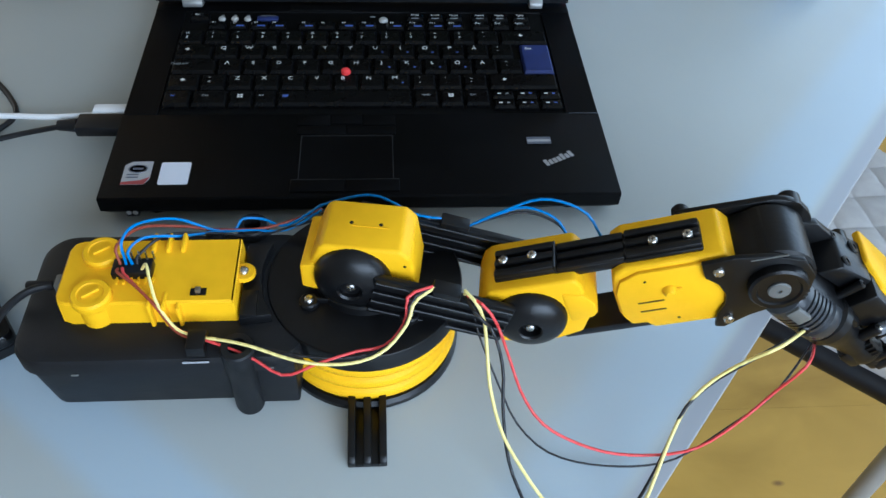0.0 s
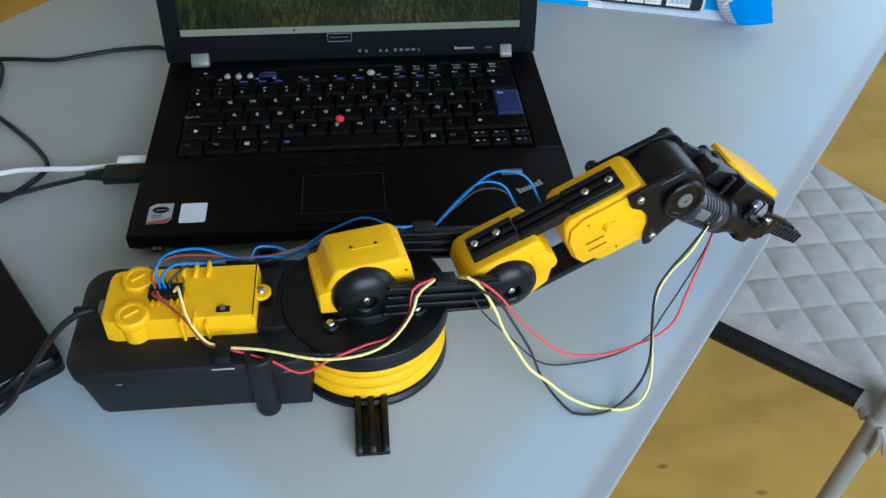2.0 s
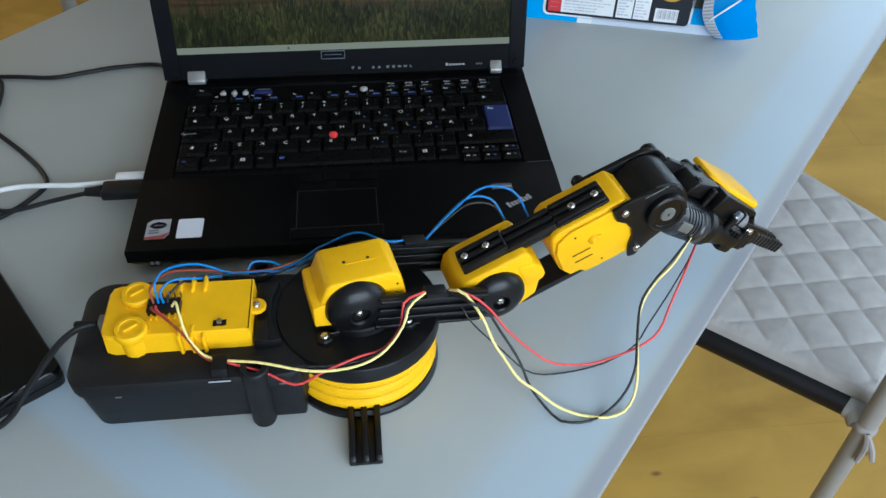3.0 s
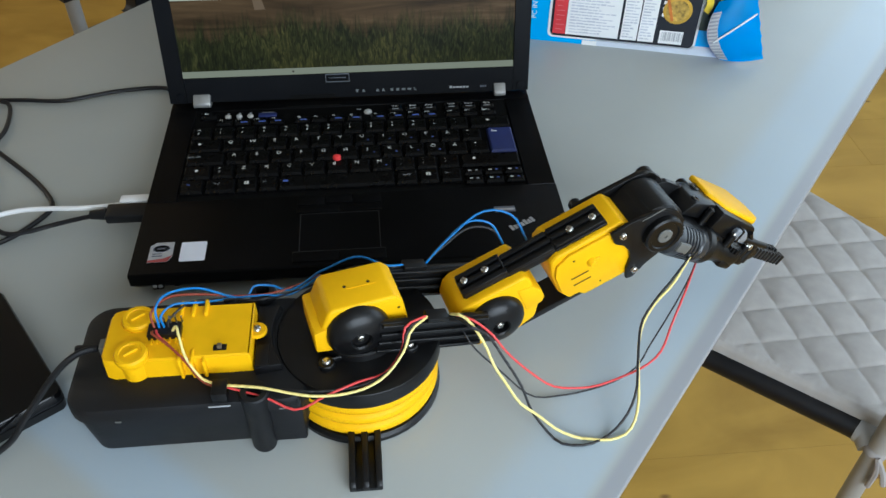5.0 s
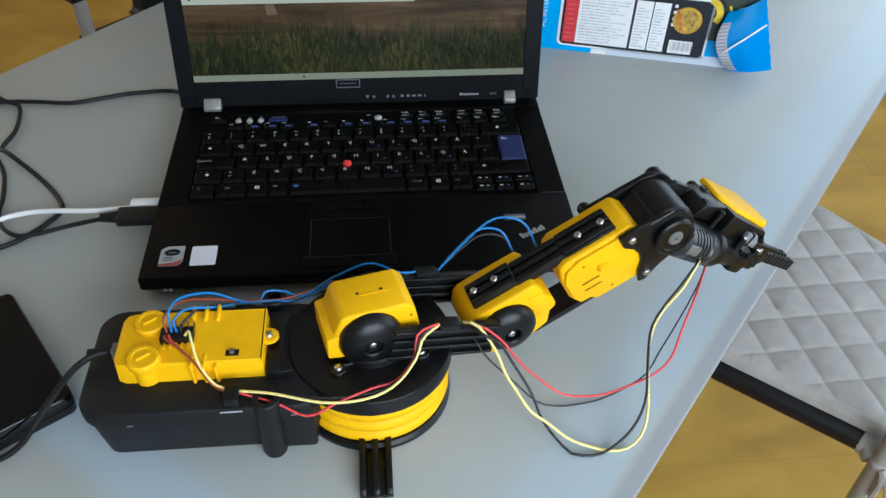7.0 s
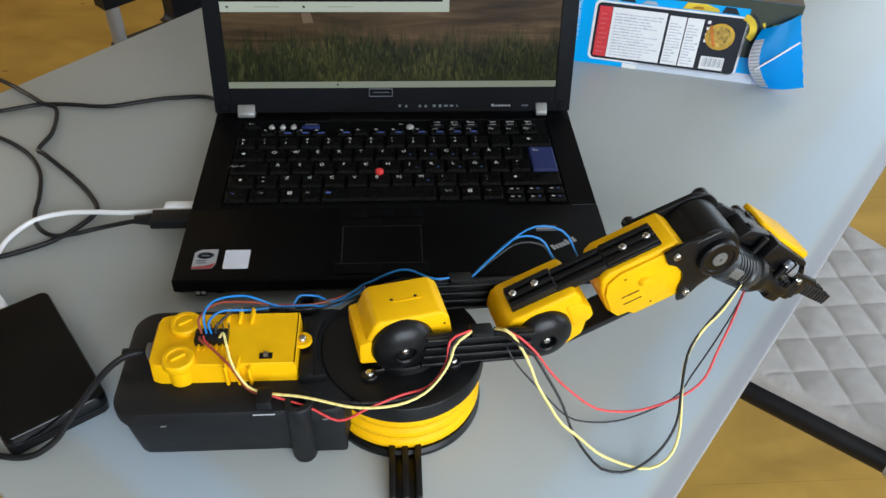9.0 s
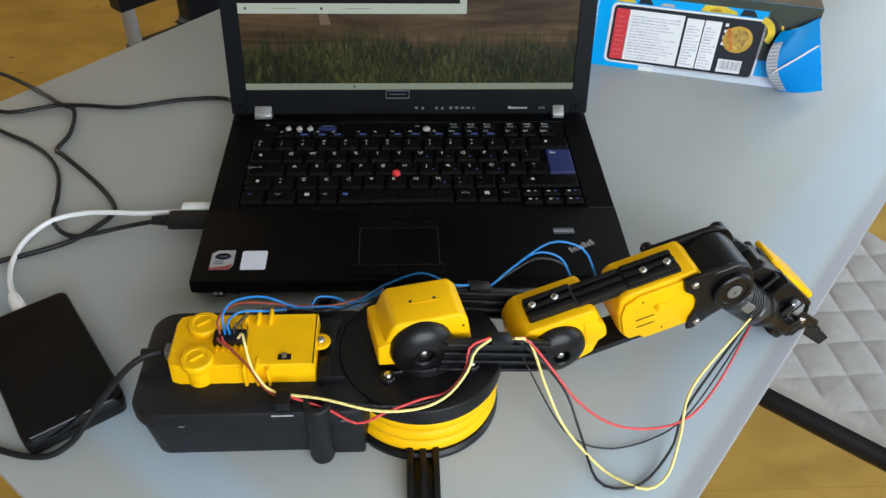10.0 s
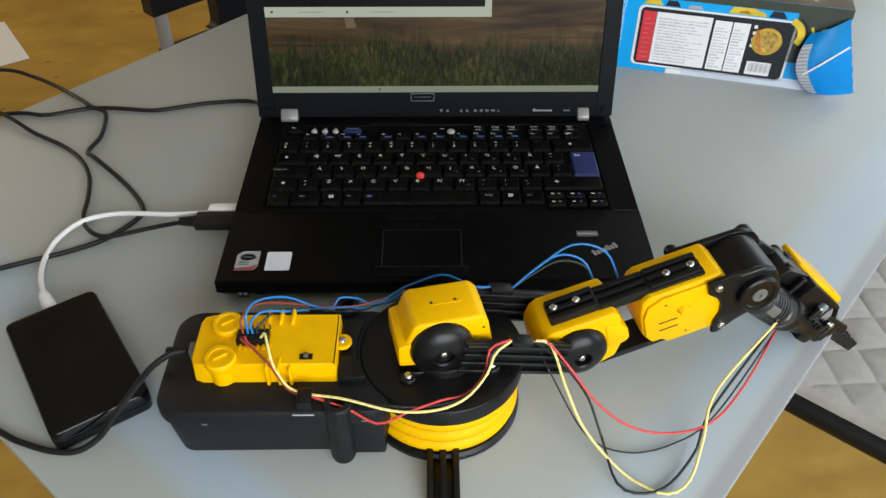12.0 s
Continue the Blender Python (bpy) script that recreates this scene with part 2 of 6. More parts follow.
def glow(name, colour, strength):
    m = bpy.data.materials.new(name)
    m.use_nodes = True
    p = m.node_tree.nodes["Principled BSDF"]
    p.inputs["Base Color"].default_value = (0.003, 0.003, 0.003, 1)
    p.inputs["Emission Color"].default_value = (*colour, 1)
    p.inputs["Emission Strength"].default_value = strength
    p.inputs["Specular IOR Level"].default_value = 0.06
    p.inputs["Roughness"].default_value = 0.3
    return m


BAR_GLOW = glow("screen_pale_bar", (0.33, 0.36, 0.27), 0.62)
WIN_GLOW = glow("screen_window_edge", (0.46, 0.50, 0.41), 0.85)
WIN_DARK = glow("screen_window_dark", (0.006, 0.005, 0.004), 0.8)
BLOB_TAN = glow("screen_mark_tan", (0.17, 0.12, 0.075), 0.8)
BLOB_DARK = glow("screen_mark_dark", (0.05, 0.04, 0.035), 0.8)
LED_ON = glow("status_light", (0.45, 0.50, 0.52), 0.30)


# ---- building helpers ----
def part(name, bm, mat, parent=None, label="", at=None, smooth=35):
    me = bpy.data.meshes.new(name)
    bmesh.ops.recalc_face_normals(bm, faces=bm.faces)
    bm.to_mesh(me)
    bm.free()
    for f in me.polygons:
        f.use_smooth = True
    me.set_sharp_from_angle(angle=radians(smooth))
    me.materials.append(mat)
    ob = new(name, me)
    ob.parent = parent
    if at is not None:
        ob.matrix_basis = at
    if label:
        ob["label"] = label
    return ob


def same(name, mesh, parent, at):
    """Another piece on a mesh that is there already."""
    ob = new(name, mesh)
    ob.parent, ob.matrix_basis = parent, at
    return ob


def empty(name, at):
    ob = new(name)
    ob.empty_display_size = 0.02
    ob.matrix_basis = at
    return ob


def soften(bm, width, segments=2, angle=30):
    es = [e for e in bm.edges if len(e.link_faces) == 2 and e.calc_face_angle(0) > radians(angle)]
    if es and width:
        bmesh.ops.bevel(bm, geom=es, offset=width, segments=segments, profile=0.5, affect="EDGES", clamp_overlap=True)
    return bm


def join(bm, other):
    me = bpy.data.meshes.new("tmp")
    other.to_mesh(me)
    other.free()
    bm.from_mesh(me)
    bpy.data.meshes.remove(me)
    return bm


def box(x0, x1, y0, y1, z0, z1, r=0.0, seg=2, m=None):
    bm = bmesh.new()
    bmesh.ops.create_cube(bm, size=1.0, matrix=Matrix.Translation(((x0 + x1) / 2, (y0 + y1) / 2, (z0 + z1) / 2)) @ Matrix.Diagonal((x1 - x0, y1 - y0, z1 - z0, 1)))
    soften(bm, r, seg)
    if m is not None:
        bmesh.ops.transform(bm, matrix=m, verts=bm.verts)
    return bm


def prism(points, lo, hi, r=0.0, plane="xz", seg=2):
    """A polygon in the plane, thick from lo to hi along the third axis."""
    bm = bmesh.new()
    put = {"xz": lambda a, b, c: (a, c, b), "xy": lambda a, b, c: (a, b, c), "yz": lambda a, b, c: (c, a, b)}[plane]
    low = [bm.verts.new(put(a, b, lo)) for a, b in points]
    top = [bm.verts.new(put(a, b, hi)) for a, b in points]
    bm.faces.new(low)
    bm.faces.new(top[::-1])
    k = len(points)
    for i in range(k):
        bm.faces.new((low[i], top[i], top[(i + 1) % k], low[(i + 1) % k]))
    bmesh.ops.recalc_face_normals(bm, faces=bm.faces)
    return soften(bm, r, seg)


def lathe(profile, axis="z", at=(0, 0, 0), seg=32):
    """A turned solid: pairs of radius and height along the axis."""
    bm = bmesh.new()
    rings = []
    for r, h in profile:
        ring = []
        for i in range(seg):
            a = 2 * math.pi * i / seg
            c, s = r * math.cos(a), r * math.sin(a)
            v = {"z": (c, s, h), "y": (c, h, s), "x": (h, c, s)}[axis]
            ring.append(bm.verts.new(Vector(v) + Vector(at)))
        rings.append(ring)
    for a, b in zip(rings, rings[1:]):
        for i in range(seg):
            bm.faces.new((a[i], a[(i + 1) % seg], b[(i + 1) % seg], b[i]))
    bm.faces.new(rings[0])
    bm.faces.new(rings[-1])
    bmesh.ops.recalc_face_normals(bm, faces=bm.faces)
    return bm


def drum(r, h0, h1, axis="z", at=(0, 0, 0), edge=0.0008, seg=28):
    return lathe([(r - edge, h0), (r, h0 + edge), (r, h1 - edge), (r - edge, h1)], axis, at, seg)


def curve_points(points, steps=8):
    """A smooth line through the points."""
    p = [Vector(q) for q in points]
    p = [2 * p[0] - p[1]] + p + [2 * p[-1] - p[-2]]
    out = []
    for i in range(1, len(p) - 2):
        for k in range(steps):
            t = k / steps
            out.append(0.5 * (2 * p[i] + (p[i + 1] - p[i - 1]) * t + (2 * p[i - 1] - 5 * p[i] + 4 * p[i + 1] - p[i + 2]) * t * t + (3 * p[i] - p[i - 1] - 3 * p[i + 1] + p[i + 2]) * t ** 3))
    return out + [p[-2]]


def cord(points, r, seg=8, steps=8):
    """A round cord along the points."""
    line = curve_points(points, steps)
    bm, rings, up = bmesh.new(), [], Vector((0.13, 0.21, 0.97))
    for i, q in enumerate(line):
        d = (line[min(i + 1, len(line) - 1)] - line[max(i - 1, 0)]).normalized()
        a = (up - d * up.dot(d)).normalized()
        b = d.cross(a)
        up = a
        rings.append([bm.verts.new(q + r * (math.cos(w) * a + math.sin(w) * b)) for w in (2 * math.pi * k / seg for k in range(seg))])
    for s, t in zip(rings, rings[1:]):
        for k in range(seg):
            bm.faces.new((s[k], s[(k + 1) % seg], t[(k + 1) % seg], t[k]))
    bm.faces.new(rings[0])
    bm.faces.new(rings[-1])
    return bm


def screw_mesh():
    """A pan head with a sunk cross slot; the axis is z."""
    bm, rings, k = bmesh.new(), [], 24
    for r, h in ((0.0027, -0.001), (0.0027, 0.0004), (0.0022, 0.0012), (0.0016, 0.0015)):
        rings.append([bm.verts.new((r * math.cos(2 * math.pi * i / k), r * math.sin(2 * math.pi * i / k), h)) for i in range(k)])
    # the slot: every sixth pair of points stays wide, the rest draws in
    for depth in (0.0015, 0.0004):
        ring = []
        for i in range(k):
            r = 0.0014 if i % 6 in (0, 1) else 0.0005
            w = 2 * math.pi * (i - 0.5) / k
            ring.append(bm.verts.new((r * math.cos(w), r * math.sin(w), depth)))
        rings.append(ring)
    for a, b in zip(rings, rings[1:]):
        for i in range(k):
            bm.faces.new((a[i], a[(i + 1) % k], b[(i + 1) % k], b[i]))
    bm.faces.new(rings[0])
    bm.faces.new(rings[-1])
    bmesh.ops.recalc_face_normals(bm, faces=bm.faces)
    return bm


def lettering(name, text, size, mat, parent, at, label=""):
    """Flat writing as a thin mesh; its centre is its origin."""
    cu = bpy.data.curves.new("writing", "FONT")
    cu.body, cu.size, cu.align_x, cu.align_y, cu.extrude, cu.resolution_u = text, size, "CENTER", "CENTER", 0.00005, 2
    tmp = bpy.data.objects.new("writing", cu)
    me = bpy.data.meshes.new_from_object(tmp)
    bpy.data.objects.remove(tmp)
    me.materials.append(mat)
    ob = new(name, me)
    ob.parent, ob.matrix_basis = parent, at
    if label:
        ob["label"] = label
    return ob


# ---- the room ----
FLOOR, TOP = -0.74, 1.76
X0, X1, Y0, Y1 = -2.6, 2.3, -2.0, 3.2
floor = tagged(part("floor", box(X0, X1, Y0, Y1, FLOOR - 0.1, FLOOR - 0.012), WOOD), "light wood laminate floor of the room", "floor", kind="structure")
tagged(part("ceiling", box(X0, X1, Y0, Y1, TOP, TOP + 0.1), CEILING), "plain white ceiling", "ceiling", kind="structure")
# ochre is added on this unseen wall to bounce warm light back
tagged(part("wall_north", box(X0 - 0.12, X1 + 0.12, Y1, Y1 + 0.12, FLOOR - 0.1, TOP), WALL_BOUNCE), "unseen plain wall, ochre to bounce warm light", "wall", kind="structure")


def wall_with_opening(name, lo, hi, along, at0, at1, a0, a1, z0, z1):
    """A wall from lo to hi, thick from at0 to at1, with an opening a0..a1, z0..z1."""
    bm = bmesh.new()
    for p, q, r, s in ((lo, a0, FLOOR - 0.1, TOP), (a1, hi, FLOOR - 0.1, TOP), (a0, a1, FLOOR - 0.1, z0), (a0, a1, z1, TOP)):
        join(bm, box(at0, at1, p, q, r, s) if along == "y" else box(p, q, at0, at1, r, s))
    return tagged(part(name, bm, WALL), "unseen light painted wall with a window opening", "wall", kind="structure")


# this opening is added only to hold the warm fill lamp, out of view
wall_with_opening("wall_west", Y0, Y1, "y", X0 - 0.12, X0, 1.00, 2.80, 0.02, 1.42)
wall_with_opening("wall_east", Y0, Y1, "y", X1, X1 + 0.12, -0.80, 2.60, -0.02, 1.52)
wall_with_opening("wall_south", X0 - 0.12, X1 + 0.12, "x", Y0 - 0.12, Y0, 0.0, 2.0, 0.08, 1.42)


# ---- the table ----
TABLE_TURN = 48.8
ta, tn = Vector((math.cos(radians(TABLE_TURN)), math.sin(radians(TABLE_TURN)))), Vector((math.sin(radians(TABLE_TURN)), -math.cos(radians(TABLE_TURN))))


def table():
    """Glass desk, turned against the laptop; local x along it, local y across."""
    t = tagged(empty("glass_table", pose(0, 0, 0, 0, 0, TABLE_TURN)), "grey frosted glass table with bright edges", "table")
    top = box(-0.168, 1.25, -0.368, 0.383, -0.010, 0.0, 0.0015, 2)
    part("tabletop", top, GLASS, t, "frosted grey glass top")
    for x in (-0.06, 1.1):
        for y in (-0.24, 0.27):
            part("leg", drum(0.022, FLOOR, -0.0105, at=(x, y, 0)), ALU, t)
    return t


table()


# ---- the laptop ----
U, KX, KY = 0.01905, 0.0246, 0.0895
DECK = 0.0265
LID_TILT = 12.0


def key_mesh(w, d, h=0.0035):
    """A key cap: wide foot, smaller dished top."""
    bm = bmesh.new()
    a, b = (w - 0.0016) / 2, (d - 0.0016) / 2
    rings = []
    for s, z in ((0.0, 0.0), (0.0002, h * 0.55), (0.0016, h)):
        rings.append([bm.verts.new((x * (a - s), y * (b - s * 1.2) + (0.0006 if z == h else 0), z)) for x, y in ((-1, -1), (1, -1), (1, 1), (-1, 1))])
    for p, q in zip(rings, rings[1:]):
        for i in range(4):
            bm.faces.new((p[i], p[(i + 1) % 4], q[(i + 1) % 4], q[i]))
    bm.faces.new(rings[-1])
    bm.faces.new(rings[0])
    soften(bm, 0.0004, 1)
    return bm


def keyboard(laptop):
    meshes = {}

    def key(x0, x1, y0, y1, mat=KEY, name="key"):
        code = (round(x1 - x0, 5), round(y1 - y0, 5), mat.name)
        at = pose((x0 + x1) / 2, (y0 + y1) / 2, DECK - 0.0008)
        if code in meshes:
            return same(name, meshes[code], laptop, at)
        ob = part(name, key_mesh(x1 - x0, y1 - y0), mat, laptop, at=at, smooth=25)
        meshes[code] = ob.data
        return ob

    def sign(k, text, dx=0.0, dy=0.0, size=0.0052, mat=LEGEND):
        lettering("legend", text, size, mat, k, pose(dx, dy + 0.0006, 0.00358))

    def bar(k, dx, dy, w, h, mat):
        part("legend", box(dx - w / 2, dx + w / 2, dy - h / 2, dy + h / 2, 0.0034, 0.00362), mat, k)

    rows = [KY + i * 0.0190 for i in range(6)]

    def run(row, start, widths, texts, size=0.0056):
        u = start
        for w, t in zip(widths, texts):
            k = key(KX + u * U, KX + (u + w) * U, rows[row], rows[row] + 0.0190)
            u += w
            if len(t) == 1:
                sign(k, t, -0.0022, 0.0026, size)
            elif len(t) == 2:
                sign(k, t[0], -0.003, 0.0036, 0.0040)
                sign(k, t[1], -0.003, -0.0016, 0.0040)
            elif t:
                sign(k, t, -(w * U) / 2 + 0.0062, 0.0018, 0.0032, LEGEND_DIM)
            if t in "UIOPJKLÖM" and t:
                bar(k, 0.0034, -0.0022, 0.0016, 0.0012, LEGEND_BLUE)

    # space row: modifier keys, space bar, then the arrow block
    for u0, u1, t in ((0, 1.05, "Fn"), (1.05, 2.4, "Ctrl"), (2.4, 3.35, ""), (3.35, 4.2, "Alt"), (4.2, 9.3, ""), (9.3, 10.3, "AltGr"), (10.3, 11.25, ""), (11.25, 12.25, "Ctrl")):
        k = key(KX + u0 * U, KX + u1 * U, rows[0], rows[1])
        if t:
            sign(k, t, 0 if t == "AltGr" else -0.003, 0.0015, 0.0030, LEGEND_BLUE if t == "Fn" else LEGEND_DIM)
        elif u1 - u0 < 2:
            for i in range(2):
                for j in range(2):
                    bar(k, -0.0016 + i * 0.0021, 0.0006 + j * 0.0021, 0.0017, 0.0017, LEGEND)
        else:
            bar(k, -0.0425, 0.0015, 0.004, 0.0025, LEGEND_BLUE)
    for i in range(3):
        x = KX + (12.3 + 0.9 * i) * U
        for y, d in ((rows[0] + 0.0075, 0.0100), (rows[0] - 0.0035, 0.0105)):
            k = key(x, x + 0.9 * U, y, y + d)
            bar(k, -0.0028, 0.0006, 0.0028, 0.0012, LEGEND)
            bar(k, 0.0028, 0.0006, 0.0022, 0.0012, LEGEND_BLUE if i else LEGEND_DIM)
    run(1, 0, (1.25,), ("",))
    run(1, 1.25, [1.0] * 11, ["><", "Z", "X", "C", "V", "B", "N", "M", ";,", ":.", "_-"])
    run(1, 12.25, (2.75,), ("",))
    run(2, 0, (1.75,), ("CapsLock",))
    run(2, 1.75, [1.0] * 12, ["A", "S", "D", "F", "G", "H", "J", "K", "L", "Ö", "Ä", "*'"])
    run(3, 0, (1.5,), ("",))
    run(3, 1.5, [1.0] * 12, ["Q", "W", "E", "R", "T", "Y", "U", "I", "O", "P", "Å", "^¨"])
    run(4, 0, [1.0] * 13, ["½§", "!1", '"2', "#3", "¤4", "%5", "&6", "/7", "(8", ")9", "=0", "?+", "`´"])
    run(4, 13, (2.0,), ("",))
    # tall blue enter key over two rows
    k = key(KX + 13.72 * U, KX + 15 * U, rows[2], rows[2] + 0.0380, KEY_BLUE, "enter_key")
    bar(k, -0.005, 0.012, 0.005, 0.0014, LEGEND)
    bar(k, -0.0068, 0.0132, 0.0014, 0.0022, LEGEND)
    # shift, tab and erase marks
    for x, r in ((0.6, 1), (12.9, 1), (0.5, 3), (13.9, 4)):
        q = part("legend", prism([(-0.002, 0), (0, 0.0022), (0.002, 0), (0.0009, 0), (0.0009, -0.0012), (-0.0009, -0.0012), (-0.0009, 0)], 0, 0.0001, plane="xy"), LEGEND, laptop, at=pose(KX + x * U, rows[r] + 0.0108, DECK + 0.00275))
        q.name = "legend"
    # the two slim rows
    y1, y2, d = rows[4] + 0.0205, rows[4] + 0.0322, 0.0112
    centres = [1.1, 1.95, 2.8, 3.55, 4.75, 5.55, 6.4, 7.25, 8.4, 9.25, 10.1, 10.9, 12.0, 12.85, 13.75]
    names = ["F1", "F2", "F3", "F4", "F5", "F6", "F7", "F8", "F9", "F10", "F11", "F12", "Del", "End", "PgDn"]
    for c, t in zip(centres, names):
        k = key(KX + (c - 0.4) * U + 0.006, KX + (c + 0.4) * U + 0.006, y1, y1 + d)
        sign(k, t, -0.0025, 0.0015, 0.0031, LEGEND)
        if t[0] == "F" and t not in ("F1", "F6"):
            bar(k, 0.0018, -0.0020, 0.006, 0.0016, LEGEND_BLUE)
    k = key(KX + 0.2 * U, KX + 1.1 * U, y2, y2 + d)
    sign(k, "Esc", -0.002, 0.001, 0.0030, LEGEND)
    for c, t in zip((9.25, 10.1, 10.9, 12.0, 12.85, 13.75), ("PrtSc", "ScrLk", "Pause", "Insert", "Home", "PgUp")):
        k = key(KX + (c - 0.4) * U + 0.006, KX + (c + 0.4) * U + 0.006, y2, y2 + d)
        sign(k, t, 0, 0.0012, 0.0030, LEGEND)
        bar(k, 0, -0.0026, 0.006, 0.0010, LEGEND_DIM)
    for x in (0.0540, 0.0640, 0.0740):
        part("volume_button", lathe([(0.0028, 0), (0.0028, 0.0012), (0.0018, 0.0022)], at=(x, y2 + 0.004, DECK), seg=18), BUTTON, laptop, "round silver button")
        part("button_mark", box(x - 0.0012, x + 0.0012, y2 + 0.009, y2 + 0.0103, DECK + 0.0001, DECK + 0.0003), LEGEND_DIM, laptop)
    part("help_button", box(0.0815, 0.098, y2 + 0.001, y2 + 0.0065, DECK, DECK + 0.0022, 0.0006), KEY_BLUE, laptop, "slim blue button")
    part("button_mark", box(0.084, 0.0955, y2 + 0.0085, y2 + 0.0102, DECK + 0.0001, DECK + 0.0003), LEGEND_DIM, laptop)
    part("power_button", lathe([(0.0036, 0), (0.0036, 0.0012), (0.0022, 0.0024)], at=(0.1815, y2 + 0.003, DECK), seg=20), BUTTON, laptop, "round silver power button")
    part("button_mark", box(0.171, 0.175, y2 + 0.008, y2 + 0.0092, DECK + 0.0001, DECK + 0.0003), LEGEND_DIM, laptop)
    part("pointing_nub", lathe([(0.0030, 0.002), (0.0036, 0.0045), (0.0034, 0.0062), (0.002, 0.0072)], at=(KX + 6.75 * U, rows[2], DECK - 0.001), seg=20), RED_NUB, laptop, "red rubber pointing nub")


def laptop():
    t = tagged(empty("laptop", pose(0, 0, 0)), "open black laptop with a lit screen, on the glass table", "laptop")
    # body with a slanted underside, keyboard well cut as a lowered floor
    bm = prism([(0.012, 0.003), (0.002, 0.014), (0.0, 0.016), (0.0, DECK - 0.0012), (0.0012, DECK), (0.0835, DECK), (0.0835, DECK - 0.0022), (0.2140, DECK - 0.0022), (0.2140, DECK), (0.232, DECK), (0.2345, 0.020), (0.2345, 0.006), (0.231, 0.003)], 0.0, 0.335, 0.0, plane="yz")
    soften(bm, 0.0012, 2, 50)
    part("body", bm, LAPTOP, t, "black rubberised body")
    # deck margins beside the keys
    for x0, x1 in ((0.0006, KX - 0.0008), (KX + 15 * U + 0.0008, 0.3344)):
        part("deck_side", box(x0, x1, 0.0833, 0.2142, DECK - 0.003, DECK + 0.0001, 0.0004, 1), LAPTOP, t)
    part("keyboard_tray", box(KX - 0.0006, KX + 15 * U + 0.0006, 0.0838, 0.2138, DECK - 0.0032, DECK - 0.0012), WELL, t)
    for x in (0.03, 0.305):
        for y in (0.02, 0.215):
            part("rubber_foot", drum(0.007, 0.0, 0.0045, at=(x, y, 0), seg=16), WELL, t)
    part("deck_seam", box(KX + 15 * U + 0.003, 0.3342, 0.0827, 0.0830, DECK, DECK + 0.0003), STICKER_DARK, t)
    part("vent_recess", box(0.1060, 0.1560, 0.2150, 0.2230, DECK - 0.0005, DECK + 0.0006, 0.0004, 1), WELL, t)
    keyboard(t)
    # pointing buttons, touch pad and its buttons
    for x0, x1, y0, y1 in ((0.121, 0.1435, 0.0700, 0.0815), (0.1440, 0.1655, 0.0715, 0.0815), (0.1660, 0.1885, 0.0700, 0.0815), (0.121, 0.1545, 0.0605, 0.0690), (0.1550, 0.1885, 0.0605, 0.0690), (0.1195, 0.1545, 0.0040, 0.0150), (0.1550, 0.1900, 0.0040, 0.0150)):
        part("pad_button", box(x0, x1, y0, y1, DECK - 0.001, DECK + 0.0010, 0.0006), LAPTOP, t)
    part("touchpad", box(0.1245, 0.1860, 0.0165, 0.0590, DECK - 0.001, DECK + 0.0003), LAPTOP, t)
    for x0, x1, y0, y1 in ((0.1240, 0.1247, 0.0165, 0.0590), (0.1858, 0.1864, 0.0165, 0.0590), (0.1240, 0.1864, 0.0587, 0.0592), (0.1195, 0.1900, 0.0153, 0.0158)):
        part("pad_edge", box(x0, x1, y0, y1, DECK, DECK + 0.0006), PAD_LINE, t)
    part("fingerprint_reader", box(0.2785, 0.2955, 0.0495, 0.0565, DECK, DECK + 0.0007, 0.0003, 1), STICKER_DARK, t, "small fingerprint reader strip")
    part("fingerprint_strip", box(0.2790, 0.2950, 0.0512, 0.0532, DECK + 0.0007, DECK + 0.0011), STICKER_SILVER, t)
    # stickers on the palm rest
    s = prism([(0.0125, 0.013), (0.0125, 0.031), (0.017, 0.0345), (0.0300, 0.0345), (0.0300, 0.018), (0.027, 0.013)], DECK, DECK + 0.0003, plane="xy")
    st = part("sticker", s, STICKER_SILVER, t, "silver and red round-cornered sticker")
    part("sticker_band", prism([(0.0125, 0.0130), (0.027, 0.0130), (0.0300, 0.0195), (0.024, 0.0165), (0.0125, 0.0150)], DECK + 0.0003, DECK + 0.0005, plane="xy"), STICKER_RED, st)
    ring = lathe([(0.0062, 0.0), (0.0062, 0.0002), (0.0054, 0.0002), (0.0054, 0.0)], at=(0, 0, 0), seg=26)
    part("sticker_ring", ring, STICKER_DARK, st, at=pose(0.0212, 0.0275, DECK + 0.0003) @ Matrix.Diagonal((1, 0.62, 1, 1)))
    part("sticker_mark", box(0.0180, 0.0245, 0.0266, 0.0283, DECK + 0.0003, DECK + 0.0005), STICKER_DARK, st)
    for y in (0.0215, 0.0190):
        part("sticker_mark", box(0.0150, 0.0225, y, y + 0.001, DECK + 0.0003, DECK + 0.0005), STICKER_DARK, st)
    w = prism([(0.0355, 0.0135), (0.0355, 0.0325), (0.0365, 0.0335), (0.0535, 0.0335), (0.0545, 0.0325), (0.0545, 0.0135), (0.0535, 0.0125), (0.0365, 0.0125)], DECK, DECK + 0.0003, plane="xy")
    part("sticker", w, STICKER, t, "blank white sticker")
    # maker's mark as a plain slanted bar with a red dot
    mark = pose(0.2985, 0.0345, DECK + 0.0001, 0, 0, 27)
    for i in range(7):
        part("logo_bar", box(-0.0115 + i * 0.0033, -0.0091 + i * 0.0033, -0.0026, 0.0030 if i in (0, 4, 6) else 0.0016, 0, 0.0004), STICKER_SILVER, t, at=mark)
    # front edge sockets and latch lip
    part("audio_socket", box(0.0160, 0.0240, -0.0006, 0.0030, 0.0115, 0.0185, 0.0006), BEZEL, t)
